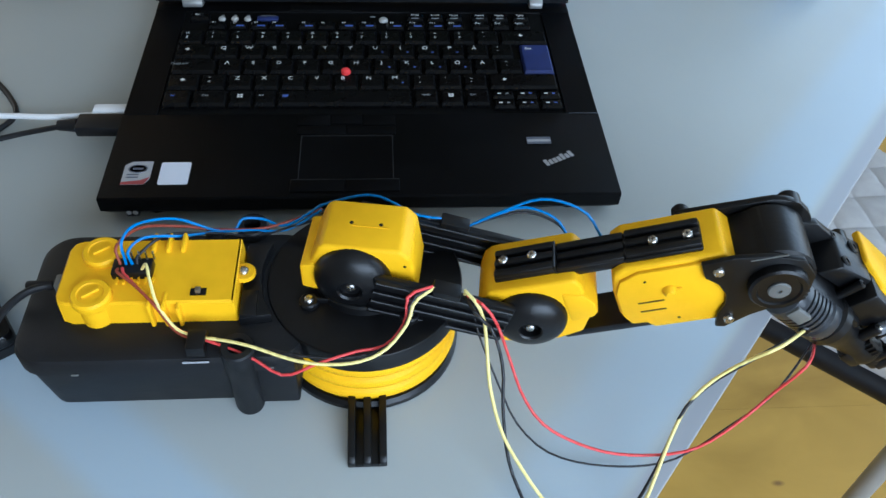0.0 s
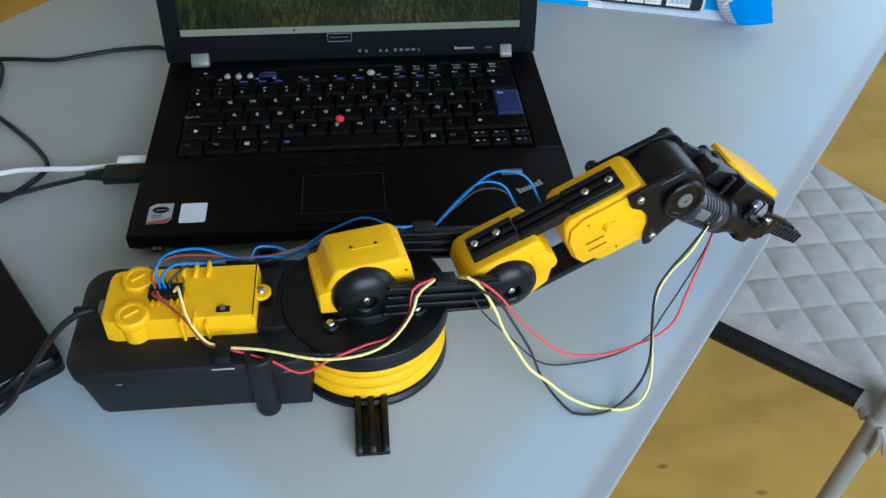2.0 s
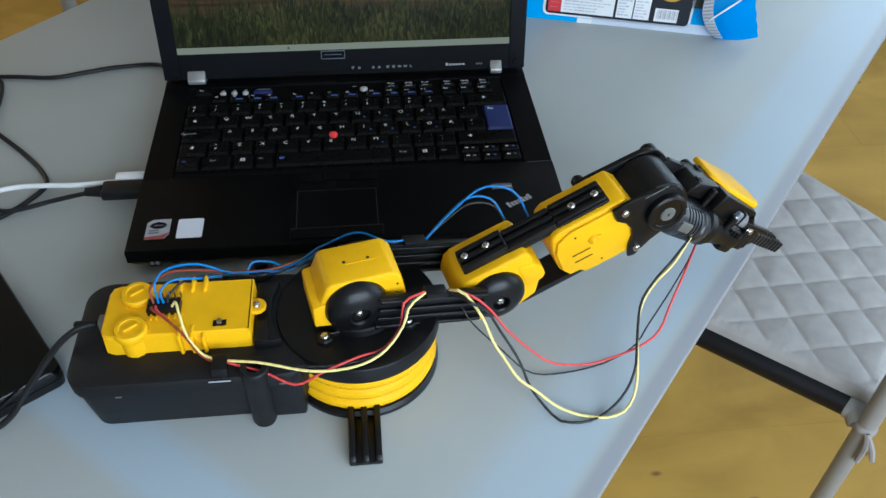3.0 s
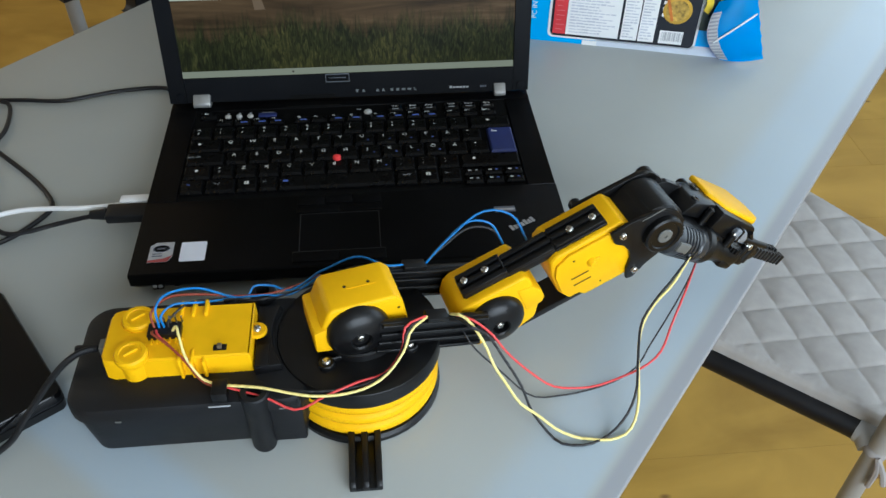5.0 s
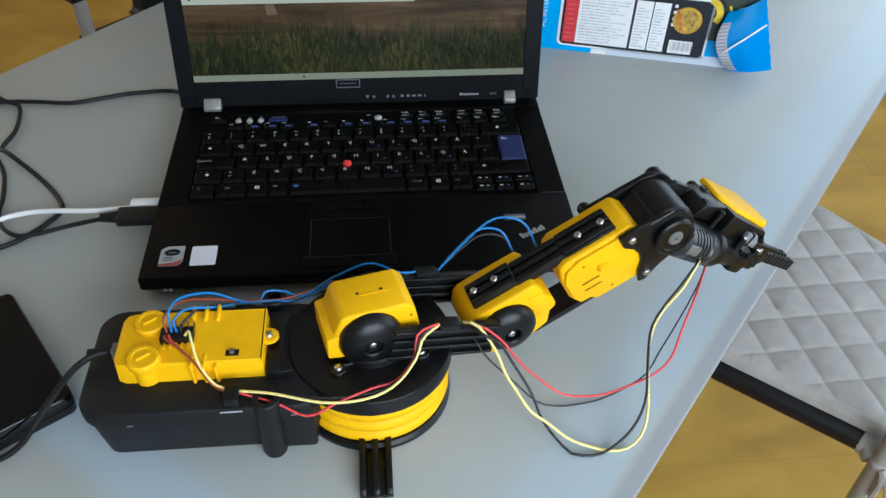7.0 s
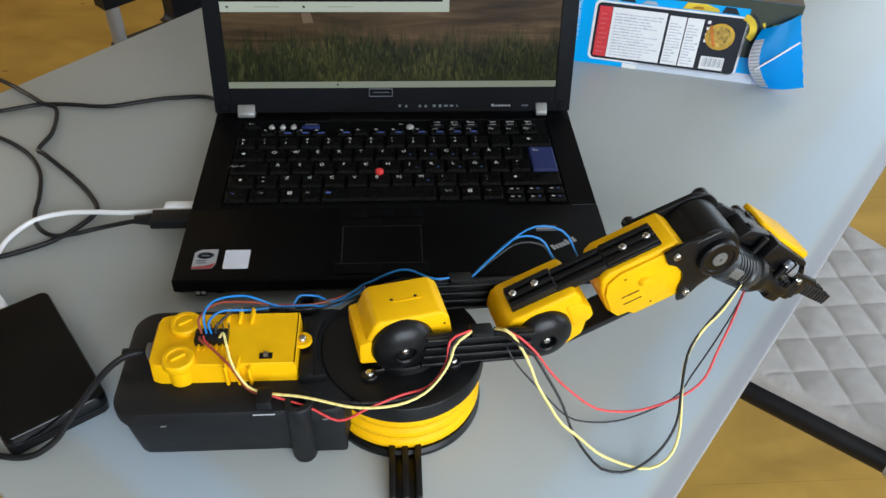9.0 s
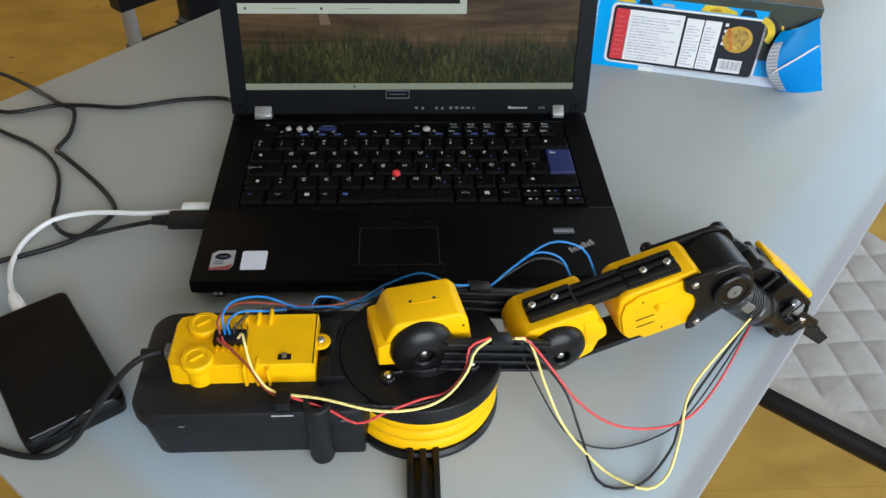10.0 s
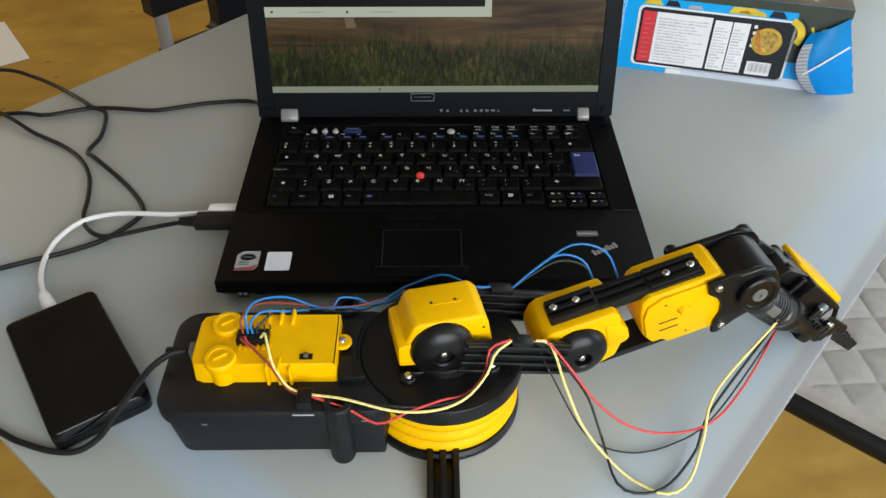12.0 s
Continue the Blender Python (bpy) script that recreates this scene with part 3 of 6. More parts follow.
    for x in (0.018, 0.022):
        part("socket_ring", drum(0.0017, -0.0010, 0.001, "y", (x, 0, 0.0150), 0.0002, 14), STICKER_SILVER, t)
    for x in (0.030, 0.092, 0.246):
        part("edge_slot", box(x, x + 0.009, -0.0003, 0.002, DECK - 0.0055, DECK - 0.0035), WELL, t)
    # the lid
    lid = part("lid", box(0.0, 0.335, 0.0, 0.0125, 0.0, 0.232, 0.002), LAPTOP, t, "open lid", at=pose(0, 0.2235, 0.0300, -LID_TILT))
    bx0, bx1, bz0, bz1 = 0.0155, 0.3195, 0.0235, 0.2145
    for x0, x1, z0, z1 in ((0.0, bx0, 0.0, 0.232), (bx1, 0.335, 0.0, 0.232), (bx0, bx1, 0.0, bz0), (bx0, bx1, bz1, 0.232)):
        part("bezel", box(x0 + 0.0004, x1 - 0.0004 if x1 > 0.33 else x1, -0.0022, -0.0001, z0 + 0.0004, z1), BEZEL, lid)
    part("screen", box(0, bx1 - bx0, -0.0006, 0.0006, 0, bz1 - bz0), SCREEN, lid, "lit screen with grass and weathered boards", at=pose(bx0, -0.0004, bz0))
    W = bx1 - bx0
    part("task_bar", box(bx0, bx1, -0.0014, -0.0011, bz0 + 0.0003, bz0 + 0.0062), BAR_GLOW, lid, "pale bar along the screen's foot")
    part("open_window", box(bx0, bx0 + 0.665 * W, -0.0016, -0.0012, bz0 + 0.0700, bz0 + 0.0790), WIN_GLOW, lid, "pale edge of an open window")
    part("window_pane", box(bx0, bx0 + 0.645 * W, -0.0016, -0.0012, bz0 + 0.0790, bz0 + 0.150), WIN_DARK, lid, "dark window content")
    part("window_pane", box(bx0 + 0.645 * W, bx0 + 0.665 * W, -0.0016, -0.0012, bz0 + 0.0790, bz0 + 0.150), WIN_GLOW, lid)
    for f in (0.018, 0.238):
        part("window_mark", box(bx0 + f * W, bx0 + f * W + 0.002, -0.0018, -0.0016, bz0 + 0.0735, bz0 + 0.0755), BLOB_DARK, lid)
    for f in (0.10, 0.31):
        part("window_mark", box(bx0 + f * W, bx0 + f * W + 0.022, -0.0018, -0.0016, bz0 + 0.0742, bz0 + 0.0748), BAR_GLOW, lid)
    part("picture_mark", prism([(bx0 + 0.236 * W, bz0 + 0.0600), (bx0 + 0.232 * W, bz0 + 0.0690), (bx0 + 0.258 * W, bz0 + 0.0695), (bx0 + 0.266 * W, bz0 + 0.0605)], -0.0014, -0.0010), BLOB_TAN, lid)
    part("task_mark", box(bx0 + 0.325 * W, bx0 + 0.331 * W, -0.0017, -0.0014, bz0 + 0.0025, bz0 + 0.0042), BLOB_DARK, lid)
    for x0, x1 in ((0.0215, 0.0375), (0.3015, 0.3125)):
        h = prism([(-0.0075, -0.0030), (-0.0080, 0.0010), (-0.0026, 0.0085), (0.006, 0.0085), (0.006, -0.0030)], x0, x1, 0.0012, plane="yz")
        part("hinge", h, HINGE, lid, "bright metal hinge cover")
    part("latch_plate", box(0.1445, 0.1650, -0.0030, -0.0022, 0.0165, 0.0225, 0.0004, 1), BEZEL, lid)
    # lighter outline round the latch plate
    for x0, x1, z0, z1 in ((0.1440, 0.1660, 0.0156, 0.0162), (0.1440, 0.1660, 0.0228, 0.0234), (0.1440, 0.1446, 0.0156, 0.0234), (0.1654, 0.1660, 0.0156, 0.0234)):
        part("latch_edge", box(x0, x1, -0.0033, -0.0022, z0, z1), LATCH_EDGE, lid)
    part("latch_line", box(0.1470, 0.1630, -0.0034, -0.0029, 0.0196, 0.0200), LATCH_EDGE, lid)
    for x in (0.0100, 0.3270):
        part("lid_bumper", drum(0.0042, -0.0034, -0.0020, "y", (x, 0, 0.0060), 0.0008, 20), BEZEL, lid)
    part("hinge_shadow_gap", box(0.110, 0.152, -0.0026, -0.0022, 0.0005, 0.0045), WELL, lid)
    symbols = {"funnel": [(-0.0016, 0.0013), (0.0016, 0.0013), (0.0003, -0.0014), (-0.0003, -0.0014)], "bell": [(-0.0014, -0.0012), (-0.0006, 0.0012), (0.0006, 0.0012), (0.0014, -0.0012)],
               "block": [(-0.0013, -0.0012), (-0.0013, 0.0012), (0.0013, 0.0012), (0.0013, -0.0012)], "wide": [(-0.0017, -0.0009), (-0.0017, 0.0009), (0.0017, 0.0009), (0.0017, -0.0009)],
               "hook": [(-0.0010, 0.0013), (-0.0010, -0.0012), (0.0012, -0.0012), (0.0012, -0.0005), (-0.0004, -0.0005), (-0.0004, 0.0013)]}
    for x, kind in ((0.1725, "funnel"), (0.1785, "bell"), (0.1915, "bell"), (0.1970, "bell"), (0.2050, "block"), (0.2105, "block"), (0.2160, "wide"), (0.2215, "wide"), (0.2268, "hook")):
        part("status_light", prism(symbols[kind], -0.0026, -0.0022), LED_ON, lid, at=pose(x, 0, 0.0060))
    for i in range(6):
        part("logo_bar", box(0.2595 + i * 0.0031, 0.2619 + i * 0.0031, -0.0026, -0.0022, 0.0050, 0.0074 if i == 0 else 0.0066), STICKER_SILVER, lid)
    for i in range(3):
        part("model_bar", box(0.2885 + i * 0.0022, 0.2900 + i * 0.0022, -0.0026, -0.0022, 0.0050, 0.0067), STICKER_DARK, lid)
    return t


laptop()


# ---- the robot arm: fixed base ----
BX, BY = 0.169, -0.088
arm = tagged(empty("robot_arm", pose(BX, BY, 0)), "yellow and black plastic hobby robot arm on the glass table", "robot arm")


def loft(outline, levels):
    """A rounded body: an outline scaled in at each level of (height, inset)."""
    bm, rings = bmesh.new(), []
    for z, inset in levels:
        rings.append([bm.verts.new((x - inset * nx, y - inset * ny, z)) for x, y, nx, ny in outline])
    k = len(outline)
    for a, b in zip(rings, rings[1:]):
        for i in range(k):
            bm.faces.new((a[i], a[(i + 1) % k], b[(i + 1) % k], b[i]))
    bm.faces.new(rings[0])
    bm.faces.new(rings[-1])
    return bm


def round_rect(x0, x1, y0, y1, r, n=6):
    out = []
    for cx, cy, a0 in ((x1 - r, y1 - r, 0), (x0 + r, y1 - r, 90), (x0 + r, y0 + r, 180), (x1 - r, y0 + r, 270)):
        for i in range(n + 1):
            a = radians(a0 + 90 * i / n)
            out.append((cx + r * math.cos(a), cy + r * math.sin(a), math.cos(a), math.sin(a)))
    return out


def base():
    L = -0.1762          # the box's free end, from the turning axis
    lower = loft(round_rect(L + 0.001, -0.030, -0.0485, 0.0345, 0.016), [(0.0, 0.0070), (0.002, 0.0056), (0.036, 0.0008), (0.0385, 0.0012)])
    part("battery_box", lower, BLACK_MATT, arm, "dark matt battery box")
    lid = loft(round_rect(L, -0.030, -0.0500, 0.0360, 0.017), [(0.0380, 0.001), (0.0387, 0.0), (0.0465, 0.0), (0.0490, 0.0012), (0.0500, 0.004)])
    part("battery_lid", lid, BLACK_MATT, arm, "rounded matt black lid")
    for x, z in ((-0.1450, 0.0392), (-0.0480, 0.0415)):
        part("lid_tab", box(x - 0.0018, x + 0.0018, -0.0508, -0.0490, z - 0.0004, z + 0.0005, 0.0002, 1), PIN_GREY, arm)
    # raised bridge between the board cover and the turntable
    rim = [(0.0550 * math.cos(radians(q)), 0.0550 * math.sin(radians(q))) for q in range(156, 215, 6)]
    part("bridge", prism([(-0.0642, -0.0300), (-0.0642, 0.0215)] + rim, 0.0480, 0.0562, 0.0008, "xy", 2), BLACK, arm)
    part("bridge_step", box(-0.0640, -0.0555, -0.0290, -0.0120, 0.0560, 0.0574, 0.0006), BLACK, arm)
    part("side_block", box(-0.058, -0.036, -0.0480, -0.030, 0.004, 0.0475, 0.002), BLACK_MATT, arm)
    # round posts front and back
    for y, top in ((-0.0455, 0.0540), (0.0370, 0.0560)):
        peg = part("post", lathe([(0.0072, 0.0), (0.0078, 0.002), (0.0082, 0.036), (0.0088, 0.037), (0.0088, top - 0.001), (0.0080, top), (0.0048, top), (0.0044, top - 0.008)], at=(-0.0635, y, 0), seg=28), BLACK_MATT, arm)
    # cable clips
    for y in (-0.0400, 0.0300):
        c = box(-0.088, -0.079, y - 0.009, y + 0.006, 0.0500, 0.0515, 0.0005)
        join(c, box(-0.088, -0.079, y - 0.0090, y - 0.0076, 0.0510, 0.0570, 0.0005))
        join(c, box(-0.088, -0.079, y - 0.0090, y + 0.003, 0.0562, 0.0575, 0.0005))
        part("cable_clip", c, BLACK, arm)
    part("clip_edge", box(-0.0905, -0.0775, -0.0509, -0.0503, 0.0478, 0.0486), PRINT_GREY, arm)
    # fixed ring below the turntable, with three proud yellow hoops
    part("ring_foot", lathe([(0.0505, 0.0), (0.0525, 0.001), (0.0525, 0.0040), (0.0505, 0.0060), (0.040, 0.0065)], seg=56), BLACK, arm)
    for i in range(3):
        z = 0.0068 + i * 0.0104
        part("ring_hoop", lathe([(0.0440, z + 0.0002), (0.0484, z + 0.0004), (0.0502, z + 0.0018), (0.0512, z + 0.0050), (0.0502, z + 0.0082), (0.0484, z + 0.0096), (0.0440, z + 0.0098)], seg=64), YELLOW, arm, "yellow ring hoop")
    # three-ribbed feet
    for a, y0 in ((-90.0, 0.0), (90.0, -0.002)):
        f = box(0.046, 0.0860, -0.0098, 0.0098, 0.0, 0.0030, 0.0006)
        for y in (-0.0082, 0.0, 0.0082):
            join(f, prism([(0.046, 0.0020), (0.046, 0.0130), (0.0835, 0.0072), (0.0862, 0.0050), (0.0862, 0.0005)], y - 0.0020, y + 0.0020, 0.0006))
        part("foot", f, BLACK, arm, "ribbed black foot", at=pose(0, y0, 0, 0, 0, a))
    # board cover with two round caps
    cx0, cx1, cy0, cy1 = -0.1555, -0.0650, -0.0265, 0.0185
    wide, tight = round_rect(cx0, cx1, cy0, cy1, 0.0075, 2), round_rect(cx0, cx1, cy0, cy1, 0.0012, 2)
    cover = part("board_cover", loft(tight[:3] + wide[3:9] + tight[9:], [(0.0495, 0.0), (0.0640, 0.0008), (0.0652, 0.0020)]), YELLOW, arm, "bright yellow circuit cover")
    for x, y in ((-0.1365, 0.0070), (-0.1360, -0.0218)):
        cap = part("round_cap", lathe([(0.0078, 0.0500), (0.0078, 0.0615), (0.0094, 0.0635), (0.0100, 0.0650), (0.0100, 0.0678), (0.0090, 0.0692), (0.0068, 0.0692), (0.0064, 0.0686)], at=(x, y, 0), seg=32), YELLOW, cover)
        part("cap_slot", box(-0.0045, 0.0045, -0.0010, 0.0010, 0.0685, 0.0700, 0.0004, 1), YELLOW, cover, at=pose(x, y, 0, 0, 0, 35))
    for i in range(3):
        part("fin", box(-0.1120 + i * 0.0076, -0.1097 + i * 0.0076, 0.0075, 0.0200, 0.0600, 0.0680, 0.0010), YELLOW, cover)
        part("fin", box(-0.1085 + i * 0.0070, -0.1062 + i * 0.0070, -0.0298, -0.0190, 0.0500, 0.0672 - 0.0012 * i, 0.0010), YELLOW, cover)
    part("switch_slot", box(-0.0880, -0.0800, -0.0215, -0.0170, 0.0640, 0.0656), BLACK, cover)
    part("switch", box(-0.0855, -0.0828, -0.0205, -0.0175, 0.0650, 0.0678, 0.0003, 1), BOX_BROWN, cover, "small brown switch")
    part("plug_socket", box(-0.1285, -0.1085, -0.0100, 0.0005, 0.0645, 0.0700, 0.0008), BLACK, cover)
    for i in range(6):
        part("pin", box(-0.1262 + i * 0.0036, -0.1252 + i * 0.0036, -0.0135, -0.0100, 0.0650, 0.0668), YELLOW, cover)
        part("pin", box(-0.1262 + i * 0.0036, -0.1254 + i * 0.0036, -0.0010, 0.0000, 0.0700, 0.0755), STEEL, cover)
    eye = part("screw_eye", lathe([(0.0062, 0.0595), (0.0062, 0.0612), (0.0055, 0.0618)], at=(-0.0635, -0.0030, 0), seg=24), YELLOW, cover)
    part("screw", screw_mesh(), STEEL, arm, at=pose(-0.0635, -0.0030, 0.0620))
    part("data_plug", box(-0.1605, -0.1545, -0.0085, 0.0000, 0.0515, 0.0590, 0.001), PIN_GREY, arm, "metal data plug in the cover's end")
    return cover


base()

# ---- the robot arm: moving members, each in its own joint's space (x along, y across, z up) ----
SHOULDER, REACH, FORE = (-0.0037, 0.0700), 0.0961, 0.1226


def dome(x, y, z, r, out, parent, mat=BLACK):
    """A joint cover: a half ball with a sunk screw. out: the side it faces."""
    prof = [(r, 0.0), (r, 0.0025)] + [(r * math.cos(radians(a)), 0.0025 + 0.48 * r * math.sin(radians(a))) for a in (18, 36, 52, 64, 70)] + [(0.0058, 0.0105), (0.0053, 0.0062), (0.0030, 0.0060)]
    ob = part("joint_cover", lathe([(p, out * h) for p, h in prof], "y", (x, y, z), 36), mat, parent, "smooth domed joint cover")
    part("screw", screw_mesh(), STEEL, parent, at=pose(x, y + out * 0.0082, z, 90 if out < 0 else -90))
    return ob


def ribbed_beam(x0, x1, y, half, z0, z1, mat, parent, name="beam", ribs=4):
    """A flat bar with proud lengthwise ribs on its outer side."""
    n = (z1 - z0) / (2 * ribs - 1)
    ob = part(name, box(x0, x1, y - half, y + half, z0, z1, 0.0008), mat, parent)
    holder = ob if parent is arm else parent
    for i in range(ribs):
        z = z0 + 2 * i * n
        part("rib", box(x0 + 0.001, x1 - 0.001, y - half - 0.0026, y - half + 0.0010, z + 0.15 * n, z + 0.85 * n, 0.0005, 1), mat, holder)
    return ob


def turntable():
    t = part("turntable", lathe([(0.046, 0.0383), (0.0518, 0.0383), (0.0528, 0.0390), (0.0528, 0.0498), (0.0520, 0.0511), (0.0490, 0.0516), (0.030, 0.0518), (0.0270, 0.0521), (0.0262, 0.0560), (0.0250, 0.0570)], seg=64), BLACK, arm, "round black turntable")
    # shoulder housing
    s = [(-0.0280, 0.0575), (-0.0285, 0.0700), (-0.0210, 0.0885), (-0.0175, 0.0905), (0.0205, 0.0905), (0.0260, 0.0850), (0.0300, 0.0620), (0.0290, 0.0565)]
    hs = prism(s, -0.0145, 0.0190, 0.0022, seg=3)
    join(hs, prism([(-0.0310, 0.0585), (-0.0310, 0.0750), (-0.0230, 0.0770), (-0.0180, 0.0560)], -0.0160, 0.0200, 0.0014))
    housing = part("shoulder_housing", hs, YELLOW, t, "yellow shoulder gear housing")
    part("housing_seam", box(-0.0060, 0.0130, 0.0005, 0.0011, 0.0903, 0.0909), YELLOW, t)
    for x, y, z in ((-0.0064, 0.003, 0.0907), (0.0087, 0.003, 0.0907)):
        part("pin_hole", drum(0.0011, z - 0.001, z, at=(x, y, 0), edge=0.0002, seg=12), BLACK, t)
    for x, z in ((-0.016, 0.083), (0.023, 0.080)):
        part("pin_hole", drum(0.0008, -0.0148, -0.0140, "y", (x, 0, z), 0.0001, 10), BLACK, t)
    part("axle", drum(0.012, -0.0225, 0.0265, "y", (SHOULDER[0], 0, SHOULDER[1]), 0.001), BLACK, t)
    for x, y in ((-0.0265, -0.0215), (0.0265, -0.0245)):
        part("screw_post", lathe([(0.0052, 0.0510), (0.0052, 0.0540), (0.0044, 0.0548)], at=(x, y, 0), seg=22), BLACK, t)
        part("screw", screw_mesh(), STEEL, t, at=pose(x, y, 0.0552))
    part("stop_lug", box(-0.0235, -0.0150, -0.0208, -0.0190, 0.0512, 0.0550, 0.0006, 1), BLACK, t)
    part("edge_lug", box(0.0520, 0.0560, -0.0045, -0.0020, 0.0455, 0.0485, 0.0006, 1), BLACK, t)
    return t


def upper_arm():
    """Two ribbed links beside the housings, joined by their axles."""
    u = ribbed_beam(0.010, REACH - 0.012, -0.0215, 0.0022, -0.0130, 0.0120, BLACK, arm, "upper_arm", 4)
    u["label"] = "black ribbed upper arm link"
    ribbed_beam(-0.004, REACH + 0.006, 0.0262, 0.0022, -0.0125, 0.0115, BLACK, u, "back_link", 4)
    dome(0, -0.0140, -0.0005, 0.0200, -1, u)
    dome(REACH, -0.0140, 0, 0.0195, -1, u)
    for x in (0, REACH):
        part("back_cover", drum(0.0115, 0.0235, 0.0290, "y", (x, 0, 0), 0.002), BLACK, u)
    part("wire_clip", box(0.0400, 0.0545, -0.0262, -0.0170, 0.0110, 0.0150, 0.0008), BLACK, u)
    part("wire_clip", box(0.0400, 0.0560, 0.0220, 0.0305, 0.0110, 0.0150, 0.0008), BLACK, u)
    part("axle", drum(0.010, -0.020, 0.026, "y", (REACH, 0, 0), 0.001), BLACK, u)
    return u


def forearm():
    """Elbow housing, wrist housing and the ribbed bar across their tops."""
    e = prism([(-0.0270, -0.010), (-0.0260, 0.0120), (-0.0200, 0.0210), (-0.0150, 0.0235), (0.0290, 0.0225), (0.0315, 0.0170), (0.0320, -0.0060), (0.0290, -0.0110), (0.0240, -0.0200), (0.0100, -0.0235), (-0.020, -0.0190)], -0.0150, 0.0200, 0.0022, seg=3)
    join(e, prism([(0.0200, -0.0090), (0.0200, 0.0140), (0.0310, 0.0110), (0.0352, 0.0030), (0.0352, -0.0050), (0.0320, -0.0080)], -0.0160, 0.0210, 0.0015))
    f = part("forearm", e, YELLOW, arm, "yellow elbow gear housing")
    w = prism([(0.0450, -0.0120), (0.0450, 0.0060), (0.0475, 0.0190), (0.0530, 0.0225), (0.1010, 0.0225), (0.1070, 0.0130), (0.1070, -0.0180), (0.0990, -0.0260), (0.0600, -0.0260), (0.0570, -0.0215), (0.0490, -0.0210)], -0.0130, 0.0190, 0.0022, seg=3)
    wrist = part("wrist_housing", w, YELLOW, f, "yellow wrist gear housing")
    join_plate = prism([(0.0465, -0.0120), (0.0465, 0.0060), (0.0500, 0.0150), (0.0600, 0.0195), (0.0950, 0.0195), (0.1050, 0.0120), (0.1050, -0.0150), (0.1000, -0.0245), (0.0610, -0.0245), (0.0575, -0.0200), (0.0500, -0.0195)], -0.0152, -0.0125, 0.0010)
    part("housing_face", join_plate, YELLOW, f)
    part("nipple", lathe([(0.0038, -0.0150), (0.0032, -0.0172), (0.0018, -0.0185)], "y", (0.0729, 0, 0.0040), 20), YELLOW, f)
    part("nipple_bar", box(0.0720, 0.0790, -0.0164, -0.0150, 0.0026, 0.0054, 0.0006, 1), YELLOW, f)
    for z in (-0.0035, -0.0105):
        part("vent_slot", box(0.0560, 0.0690, -0.0154, -0.0147, z, z + 0.0010), BLACK, f)
    for x, z in ((0.0620, 0.0130), (0.0740, -0.0190)):
        part("pin_hole", drum(0.0008, -0.0154, -0.0146, "y", (x, 0, z), 0.0001, 10), BLACK, f)
    # ribbed bar in two wide ends and a stepped middle
    bar = box(-0.0125, 0.0200, -0.0085, 0.0095, 0.0225, 0.0262, 0.0012)
    join(bar, box(0.0190, 0.0560, -0.0085, 0.0090, 0.0185, 0.0240, 0.0012))
    join(bar, box(0.0545, 0.0925, -0.0095, 0.0100, 0.0220, 0.0250, 0.0012))
    top = part("top_bar", bar, BLACK, f, "black bar joining both housings")
    for y in (-0.0062, 0.0008, 0.0074):
        for x0, x1, z0, z1 in ((-0.0120, 0.0195, 0.0250, 0.0288), (0.0205, 0.0550, 0.0230, 0.0262), (0.0555, 0.0920, 0.0240, 0.0270)):
            part("bar_rib", box(x0, x1, y - 0.0021, y + 0.0021, z0, z1, 0.0011, 2), BLACK, f)
    part("bar_step", box(0.0190, 0.0205, -0.0086, 0.0096, 0.0225, 0.0284, 0.0005, 1), BLACK, f)
    for x, z in ((-0.0071, 0.0284), (0.0084, 0.0284), (0.0694, 0.0262), (0.0861, 0.0262)):
        part("screw", screw_mesh(), STEEL, f, at=pose(x, 0.0020 if x < 0.01 else -0.0003, z))
    part("under_bar", box(0.012, 0.0700, -0.0100, 0.0140, -0.0300, -0.0245, 0.0012), BLACK, f)
    # front bracket to the wrist, with a scalloped back edge
    br = [(0.0900, 0.0215), (0.1060, 0.0225), (0.1226, 0.0195), (0.1360, 0.0130), (0.1400, 0.0), (0.1360, -0.0125), (0.1230, -0.0180), (0.1080, -0.0225), (0.0950, -0.0295), (0.0905, -0.0280), (0.0930, -0.0180), (0.0975, -0.0105), (0.0985, -0.0030), (0.0960, 0.0050), (0.0905, 0.0110)]
    part("wrist_bracket", prism(br, -0.0178, -0.0148, 0.0008), BLACK, f, "black scalloped wrist bracket")
    for x, z in ((0.0972, 0.0150), (0.0978, -0.0225)):
        part("screw", screw_mesh(), STEEL, f, at=pose(x, -0.0182, z, 90))
    # far bracket with its long straight edge and two knobs
    bb = [(0.0790, 0.0120), (0.0810, 0.0205)] + [(FORE + 0.0030 + 0.0200 * math.cos(radians(q)), 0.0200 * math.sin(radians(q)) - 0.001) for q in range(95, -100, -15)] + [(0.0900, -0.0180), (0.0790, 0.0050)]
    part("far_bracket", prism(bb, 0.0190, 0.0235, 0.0012), BLACK, f, "long black far bracket")
    for x, z, r in ((0.0840, 0.0150, 0.0046), (0.1358, 0.0088, 0.0062)):
        part("knob", lathe([(r, 0.0190), (r, 0.0275), (r - 0.0015, 0.0295)], "y", (x, 0, z), 24), BLACK, f)
    # wrist drum between the brackets
    part("wrist_drum", drum(0.0185, -0.0146, 0.0188, "y", (FORE, 0, 0), 0.0015, 40), BLACK, f)
    part("drum_saddle", prism([(0.1000, -0.0150), (0.1000, 0.0130), (0.1226, 0.0190), (0.1226, -0.0180)], -0.0125, 0.0185, 0.002), BLACK, f)
    # pale strip painting the thin highlight along the bracket's top
    part("bracket_glint", box(0.1120, 0.1290, -0.0181, -0.0171, 0.0187, 0.0193, 0.0002, 1), PIN_GREY, f)
    return f


